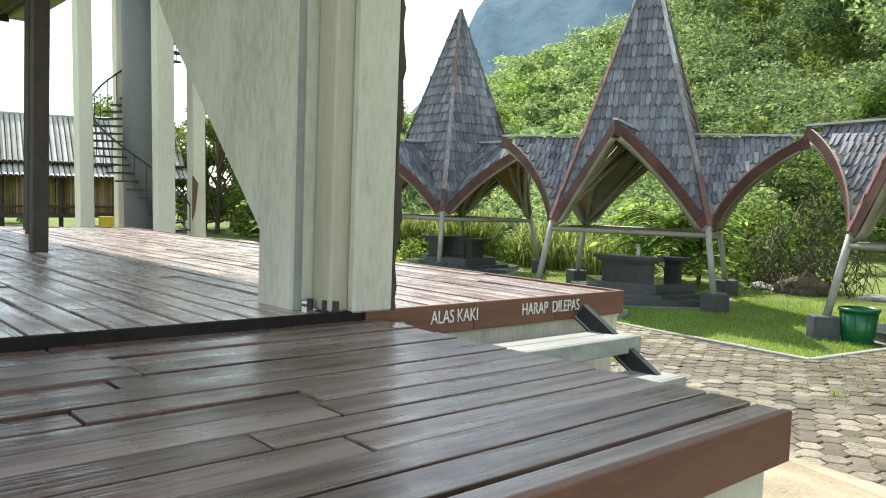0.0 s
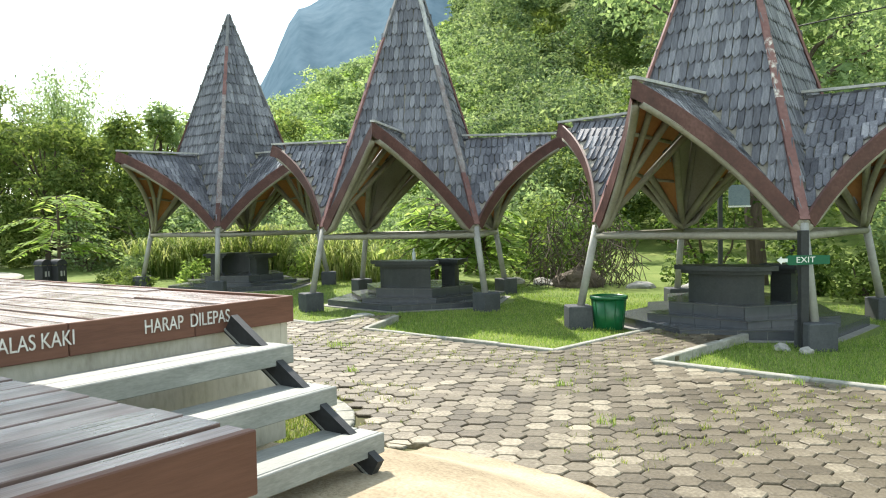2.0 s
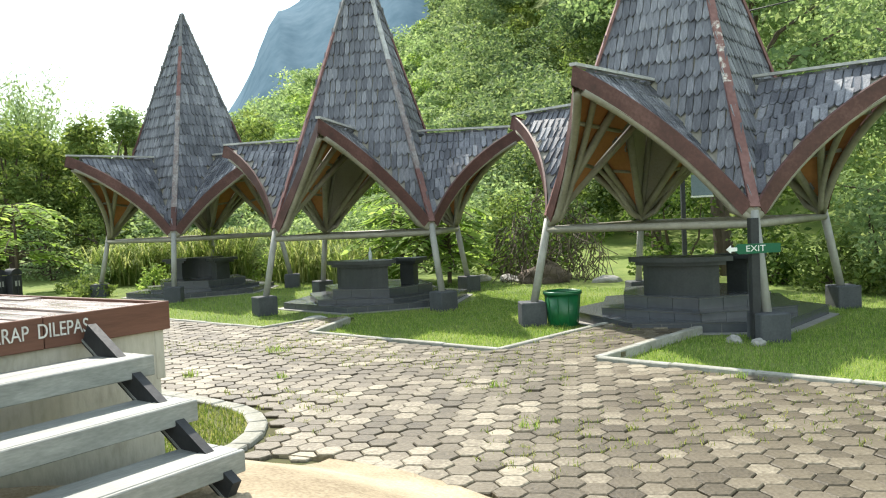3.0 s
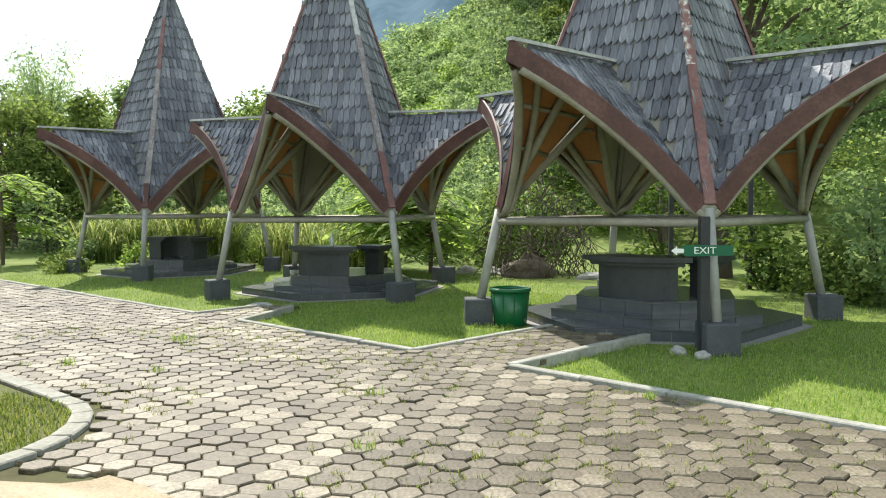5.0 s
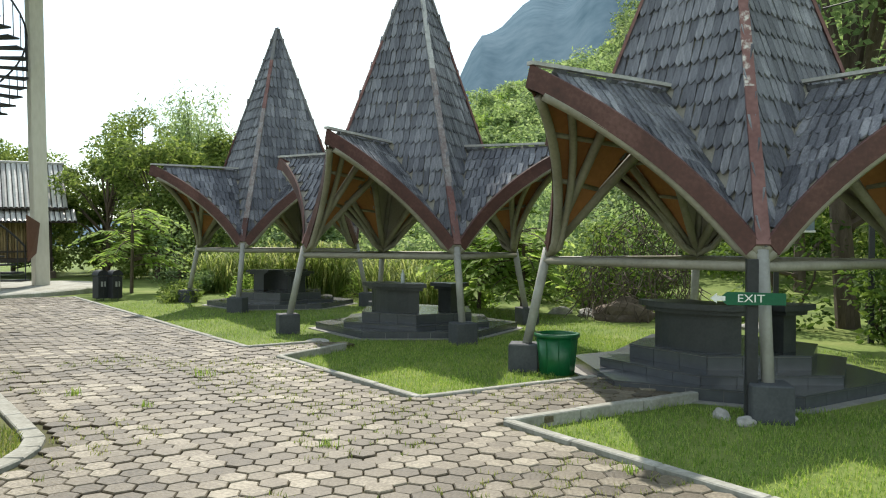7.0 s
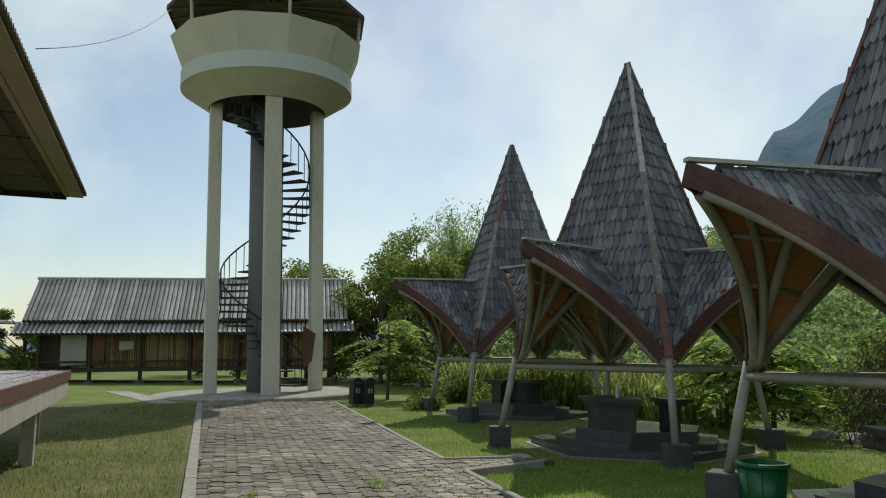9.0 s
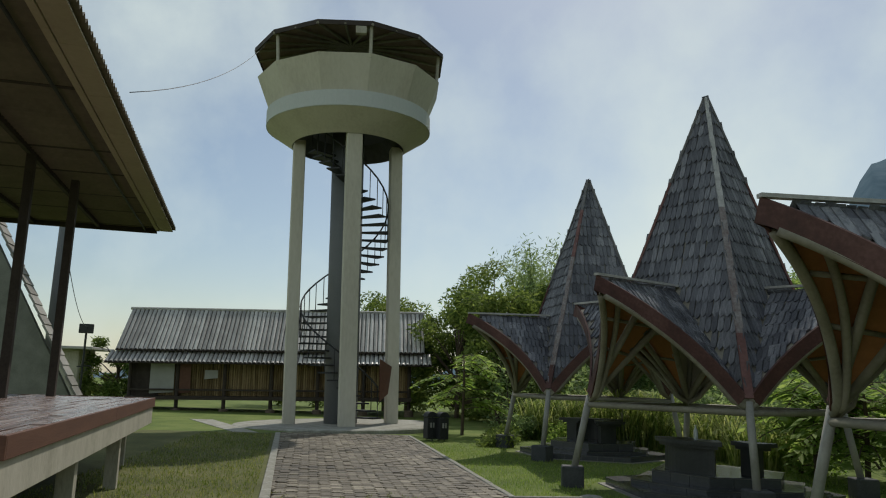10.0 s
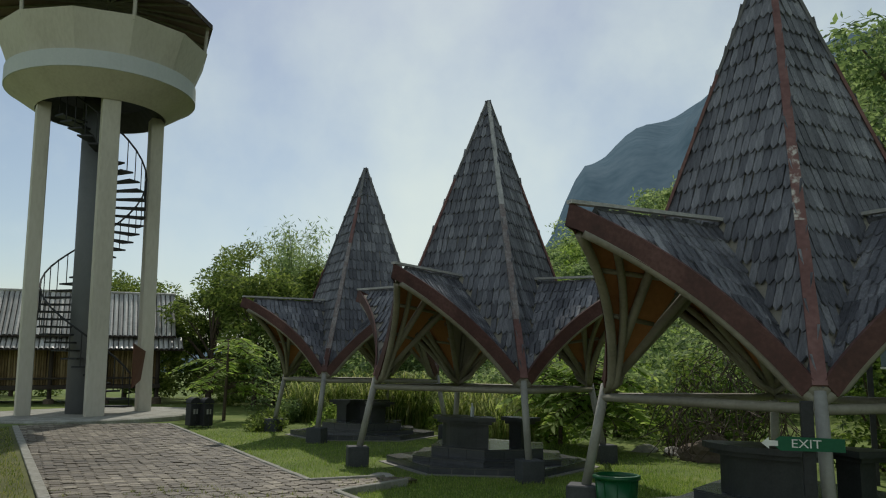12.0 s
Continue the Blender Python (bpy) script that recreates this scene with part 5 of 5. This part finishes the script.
for x, y, rad, h, mt in ((-4.6, 3.4, 0.8, 1.2, M_LEAFHILL), (-6.4, 2.6, 0.8, 1.0, M_LEAFBRIGHT), (-8.2, 1.9, 0.9, 1.3, M_LEAFBRIGHT), (-9.4, -0.6, 0.7, 0.9, M_LEAFHILL)):
    bush(x, y, rad, h, mt, 1500, 0.10)
for x, y, rad, h in ((-7.0, -0.3, 0.55, 0.75), (-7.6, 0.6, 0.6, 0.8), (-3.0, 3.2, 0.7, 0.9), (-8.8, -1.2, 0.7, 0.55), (-7.9, -1.5, 0.6, 0.5), (-7.1, -1.7, 0.5, 0.45)):
    bush(x, y, rad, h, M_LEAFBRIGHT if h > 0.6 else M_LEAF, 700, 0.10, "low bright green shrub on the lawn edge", 5)
frond_shrub(-10.3, -2.1, 2.45, 1.45, 27, "young tree with arching yellow-green fronds beside the path")
frond_shrub(-1.1, 3.1, 1.8, 1.1, 46, "young tree with arching yellow-green fronds behind a gazebo")
frond_shrub(-2.5, 3.1, 2.0, 1.15, 46, "young tree with arching yellow-green fronds behind a gazebo")
for i, (x, y, rad, n, h) in enumerate(((-7.6, 1.6, 0.9, 900, 1.9), (-8.9, 1.0, 0.8, 700, 1.7), (-5.4, 3.0, 1.0, 800, 1.6), (-3.8, 2.9, 0.7, 500, 1.2), (-9.8, 0.2, 0.8, 600, 1.5))):
    tall_grass("tall_grass", x, y, rad, n, h, "pale green tall reed grass at the lawn's edge")
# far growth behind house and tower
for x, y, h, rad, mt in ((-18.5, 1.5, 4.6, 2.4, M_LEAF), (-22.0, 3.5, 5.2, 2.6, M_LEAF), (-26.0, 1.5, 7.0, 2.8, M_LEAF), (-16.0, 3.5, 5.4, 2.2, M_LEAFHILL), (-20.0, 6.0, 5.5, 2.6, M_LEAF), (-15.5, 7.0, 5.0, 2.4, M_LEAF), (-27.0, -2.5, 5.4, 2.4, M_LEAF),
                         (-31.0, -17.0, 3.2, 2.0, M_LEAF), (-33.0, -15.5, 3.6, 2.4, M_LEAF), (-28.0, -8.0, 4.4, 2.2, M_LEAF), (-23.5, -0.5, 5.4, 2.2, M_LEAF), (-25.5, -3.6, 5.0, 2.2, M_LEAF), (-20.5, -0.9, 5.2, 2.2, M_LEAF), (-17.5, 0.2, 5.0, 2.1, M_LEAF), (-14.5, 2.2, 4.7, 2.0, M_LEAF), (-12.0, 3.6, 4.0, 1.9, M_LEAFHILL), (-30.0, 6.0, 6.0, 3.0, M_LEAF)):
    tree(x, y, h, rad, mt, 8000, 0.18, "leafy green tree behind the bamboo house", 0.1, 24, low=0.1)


def bamboo_clump(x, y):
    """Slender culms with drooping tips and small hanging leaves."""
    t = thing("bamboo", "feathery bamboo clump with drooping pale green tips", "bamboo", Matrix.Translation((x, y, 0)))
    mb, q = MB(), []
    for i in range(15):
        a = RNG.uniform(0, 2 * math.pi)
        h, lean = RNG.uniform(5.4, 8.8), RNG.uniform(0.5, 2.2)
        d = np.array((math.cos(a), math.sin(a), 0))
        pts = [d * lean * k ** 2.2 + np.array((0, 0, h * (k - 0.12 * k ** 4))) for k in np.linspace(0, 1, 8)]
        mb.tube([Vector(p) for p in pts], [0.035, 0.033, 0.03, 0.026, 0.022, 0.016, 0.01, 0.004], 5)
        k = RNG.uniform(0.3, 1, 400)
        c = d[None] * (lean * k ** 2.2)[:, None] + np.stack([0 * k, 0 * k, h * (k - 0.12 * k ** 4)], 1) + RNG.normal(size=(400, 3)) * 0.26
        q.append(leaf_quads(c, 0.24, 0.05, 1.4))
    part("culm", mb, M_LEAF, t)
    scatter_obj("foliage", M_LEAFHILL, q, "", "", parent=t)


bamboo_clump(-26.5, 3.4)
bamboo_clump(-21.8, 2.6)
bamboo_clump(-29.0, 6.4)


def dry_brush(x, y):
    t = thing("dry_bush", "grey-brown tangled dry vine heap behind the lawn", "dry bush", Matrix.Translation((x, y, -0.08)))
    mb = MB()
    for i in range(520):
        a = RNG.uniform(0, 2 * math.pi)
        k = math.sqrt(RNG.random()) * 1.15
        p = Vector((math.cos(a) * k, math.sin(a) * k, RNG.uniform(0.0, 2.1) * (1.2 - k * 0.6)))
        d = Vector((RNG.normal() * 0.25, RNG.normal() * 0.25, -RNG.uniform(0.1, 0.7)))
        mb.tube([p, p + d * 0.5 + Vector((RNG.normal(), RNG.normal(), 0.3)) * 0.06, p + d], 0.009, 3, False)
    part("twig", mb, M_TWIG, t)
    scatter_obj("foliage", M_LEAFDARK, [leaf_quads(blob_points(900, (0, 0, 1.0), (1.1, 1.1, 1.1), 0.2), 0.1, 0.05)], "", "", parent=t)


dry_brush(0.5, 4.5)


# ---- small things ----
def rock(x, y, size, mat, label, z=0.0, seed=0):
    bm = bmesh.new()
    bmesh.ops.create_icosphere(bm, subdivisions=3, radius=1)
    for v in bm.verts:
        k = 1 + 0.35 * noise.noise(v.co * 1.3 + Vector((seed * 7.3, 0, 0))) + 0.12 * noise.noise(v.co * 4 + Vector((0, seed, 0)))
        v.co = Vector((v.co.x * size[0], v.co.y * size[1], v.co.z * size[2])) * k
    me = bpy.data.meshes.new("rock")
    bm.to_mesh(me)
    bm.free()
    me.materials.append(mat)
    ob = new("rock", me)
    ob.matrix_world = Matrix.LocRotScale((x, y, z), Euler((0, 0, seed)), (1, 1, 1))
    tagged(ob, label, "rock", "rocks")


rock(0.75, 3.9, (0.46, 0.34, 0.27), M_ROCK, "brown weathered boulder on the grass", 0.08, 1)
for i, (x, y) in enumerate(((-0.2, 4.0), (0.3, 3.9), (-0.9, 3.9), (2.9, 4.6), (1.9, 4.3))):
    rock(x, y, (0.28, 0.2, 0.12), M_PALEROCK, "low grey rock at the bushes' foot", -0.03, 3 + i)
for i, (x, y) in enumerate(((6.60, -1.15), (6.93, -0.83), (6.86, -1.2))):
    rock(x, y, (0.09, 0.06, 0.06), M_PALEROCK, "pale stone beside the sign post", -0.03, 9 + i)
rock(1.0, -2.05, (0.20, 0.13, 0.05), M_PALEROCK, "flat pale stone beside the kerb", -0.01, 14)


def green_bin():
    t = thing("trash_bin", "tapered green plastic bin beside a footing", "bin", Matrix.Translation((4.37, -0.86, -0.045)))
    part("body", MB().lathe([(0.165, 0.0), (0.175, 0.01), (0.215, 0.40), (0.20, 0.40), (0.16, 0.03)], 32, close=False), M_GREENBIN, t, "ribbed green body", True)
    part("rim", MB().lathe([(0.212, 0.385), (0.235, 0.39), (0.235, 0.425), (0.205, 0.43), (0.202, 0.39)], 32, close=False), M_GREENBIN, t, "", True)
    part("bottom", MB().lathe([(0.165, 0.0), (0.165, 0.02)], 24), M_GREENBIN, t)
    for k in range(10):
        part("rib", MB().tube([polar(0.178, 36 * k, 0.02), polar(0.214, 36 * k, 0.38)], 0.006, 5), M_GREENBIN, t)


green_bin()


def exit_sign():
    t = thing("exit_sign", "dark post with a green arrow board reading exit", "sign", Matrix.Translation((6.76, -1.0, -0.045)))
    part("post", MB().box((0.085, 0.085, 1.24), Matrix.Translation((0, 0, 0.62)) @ Matrix.Rotation(radians(45), 4, "Z"), 0.004), M_DARK, t, "dark square post")
    face = Matrix.Rotation(radians(45), 4, "Z") @ Matrix.Rotation(radians(90), 4, "X")
    c = Matrix.Translation((0.03, -0.09, 0.94)) @ face
    part("board", MB().prism([(-0.15, -0.05), (0.27, -0.045), (0.27, 0.045), (-0.15, 0.05), (-0.21, 0.0)], -0.012, 0.012, c), M_SIGN, t, "green arrow board")
    part("arrow", MB().prism([(-0.275, 0.0), (-0.225, -0.04), (-0.225, -0.02), (-0.165, -0.018), (-0.165, 0.018), (-0.225, 0.02), (-0.225, 0.04)], 0.004, 0.014, c), M_LETTER, t, "white arrow")
    text_part("lettering", "EXIT", 0.085, M_LETTER, t, c @ Matrix.Translation((0.02, 0, 0.0135)) @ Matrix.Diagonal((1.15, 1, 1, 1)), 0.001, "white capital letters")


exit_sign()


def twin_bins():
    for i, (x, y, turn) in enumerate(((-8.30, -3.16, 20), (-8.19, -2.88, 20))):
        t = thing("waste_bin", "black metal waste bin with domed lid on stand", "bin", Matrix.Translation((x, y, -0.045)) @ Matrix.Rotation(radians(turn), 4, "Z") @ Matrix.Diagonal((0.7, 0.7, 0.95, 1)), "black twin bins")
        prof = [(0.19 * math.cos(radians(a)), 0.62 + 0.13 * math.sin(radians(a))) for a in range(0, 181, 15)]
        part("body", MB().box((0.36, 0.34, 0.52), Matrix.Translation((0, 0, 0.34)), 0.015), M_DARK, t)
        part("lid", MB().prism(prof, -0.18, 0.18, Matrix.Rotation(radians(90), 4, "Z") @ Matrix.Rotation(radians(90), 4, "X")), M_DARK, t, "domed lid")
        part("bin_label", MB().box((0.004, 0.16, 0.12), Matrix.Translation((0.183, 0, 0.42))), M_CLOTH, t, "pale label plate")
        for sx in (-0.2, 0.2):
            part("stand", MB().tube([(sx, 0, -0.03), (sx, 0, 0.62)], 0.018, 6), M_DARK, t)


twin_bins()


def info_board():
    t = thing("notice_board", "framed pale blue printed notice on dark posts", "notice board", Matrix.Translation((4.15, 4.35, -0.08)) @ Matrix.Rotation(radians(40), 4, "Z"))
    for x in (-0.62, 0.62):
        part("post", MB().box((0.07, 0.07, 2.2), Matrix.Translation((x, 0, 1.1))), M_DARK, t)
    part("panel", MB().box((0.36, 0.03, 0.36), Matrix.Translation((-0.3, -0.03, 1.78)), 0.004), M_PAPER, t, "pale blue printed sheet")
    part("sill", MB().box((0.38, 0.05, 0.03), Matrix.Translation((-0.3, -0.04, 1.58)), 0.004), M_LETTER, t)
    part("roof", MB().box((1.5, 0.4, 0.06), Matrix.Translation((0, 0, 2.2)), 0.01), M_DARKWOOD, t)


info_board()
bottle = thing("water_bottle", "clear plastic water bottle standing on the stone table", "bottle", Matrix.Translation((0.40, -0.40, 0.703)))
part("body", MB().lathe([(0.028, 0.0), (0.03, 0.02), (0.03, 0.13), (0.012, 0.17), (0.012, 0.185)], 14), M_WATER, bottle, "", True)
part("cap", MB().lathe([(0.014, 0.184), (0.014, 0.205)], 12), M_LETTER, bottle, "white cap")


def floodlight():
    t = thing("floodlight", "square dark floodlight on a thin pole", "floodlight", Matrix.Translation((-26.0, -17.1, 0)))
    part("pole", MB().tube([(0, 0, -0.1), (0, 0, 3.15)], 0.05, 8), M_DARK, t)
    part("lamp", MB().box((0.14, 0.62, 0.42), Matrix.Translation((0.03, 0, 3.25)), 0.02), M_DARK, t)
    part("arm", MB().tube([(0, -0.25, 1.55), (0, 0.35, 1.6)], 0.03, 6), M_DARK, t)


floodlight()


def utility_pole():
    t = thing("utility_pole", "round grey concrete utility pole behind the deck", "pole", Matrix.Translation((-10.6, -12.9, 0)))
    part("shaft", MB().tube([(0, 0, -0.2), (0.0, 0, 3.5), (0.0, 0.0, 8.5)], [0.17, 0.15, 0.11], 14), M_CORE, t, "", True)


utility_pole()


def gable_hut():
    """White triangular wall, coloured grey for its shade, with stepped stone-grey shingle coping beyond the deck."""
    t = thing("hut", "white wall, grey for its shade, with a steep grey shingled roof edge", "hut", Matrix.Translation((-9.6, -11.35, 0)) @ Matrix.Rotation(radians(5), 4, "Z"))
    # The grey material stands for shade on a white wall.
    part("wall", MB().prism([(-3.9, 0.0), (-0.17, 0.0), (-3.06, 5.2), (-3.9, 5.2)], -0.1, 0.1, Matrix.Rotation(radians(90), 4, "Z") @ Matrix.Rotation(radians(90), 4, "X")), M_GREYWOOD, t, "white plaster wall coloured grey for its shade")
    a, b = Vector((0.12, -0.10, -0.05)), Vector((0.12, -2.97, 5.3))
    n = 22
    for i in range(n):
        p, q = a.lerp(b, i / n), a.lerp(b, (i + 1) / n)
        d = Vector((0, 0.07, 0.06))
        part("coping", MB().slab(p + d + Vector((-0.5, 0, 0)), p + d + Vector((0.12, 0, 0)), q + d * 0.75 + Vector((0.12, 0, 0)), q + d * 0.75 + Vector((-0.5, 0, 0)), 0.05), M_THATCH, t)


gable_hut()


def low_shed():
    t = thing("shed", "small white shed with a flat overhanging roof", "shed", Matrix.Translation((-30.5, -19.5, 0)))
    part("wall", MB().box((2.4, 2.2, 2.4), Matrix.Translation((0, 0, 1.2)), 0.02), M_WHITE, t)
    part("roof", MB().box((3.4, 3.4, 0.14), Matrix.Translation((0.2, 0.2, 2.46)), 0.02), M_CORR, t)


low_shed()


def cable(name, pts, r, label):
    cu = MB().tube(pts, r, 5)
    single(name, cu, M_CABLE, label, "cable", smooth=True)


def sag(a, b, drop, n=14):
    a, b = Vector(a), Vector(b)
    return [a.lerp(b, i / n) - Vector((0, 0, drop * 4 * (i / n) * (1 - i / n))) for i in range(n + 1)]


cable("cable", sag(TC + Vector((1.2, -2.75, 11.2)), duv(-4.9, 0.35, 4.72), 0.35), 0.006, "thin black cable from tower to roof")
cable("cable", sag((5.4, 2.2, 4.0), (16.0, 6.5, 6.5), 0.3), 0.01, "thin overhead cable behind the gazebo")
cable("cable", sag((-26.0, -17.1, 3.3), (-10.6, -12.9, 5.0), 0.5), 0.012, "thin overhead cable to the pole")
cable("cable", sag((5.4, 2.2, 3.4), (-9.0, 6.5, 3.2), 0.25), 0.01, "thin overhead cable behind the gazebos")
# slab path and dirt on the far lawn
single("stepping_path", MB().prism([(-14.5, -10.0), (-9.2, -7.9), (-9.2, -7.3), (-14.5, -9.3)], -0.06, 0.012), M_KERB, "narrow pale concrete path across the grass", "path", kind="structure")
for i, (x, y) in enumerate(((1.75, -7.0), (2.1, -6.85), (1.5, -7.25), (2.4, -7.2), (1.1, -7.0))):
    rock(x, y, (0.09, 0.07, 0.04), M_ROCK, "brown clod of earth on the grass", -0.01, 20 + i)


def yellow_bucket():
    t = thing("bucket", "small square yellow plastic bin standing by the tower", "bin", Matrix.Translation((-18.6, -5.25, -0.05)) @ Matrix.Scale(1.35, 4))
    part("body", MB().prism([(-0.17, -0.15), (0.17, -0.15), (0.17, 0.15), (-0.17, 0.15)], 0.0, 0.46), M_YELLOW, t)
    part("rim", MB().prism([(-0.19, -0.17), (0.19, -0.17), (0.19, 0.17), (-0.19, 0.17)], 0.44, 0.5), M_YELLOW, t)


yellow_bucket()
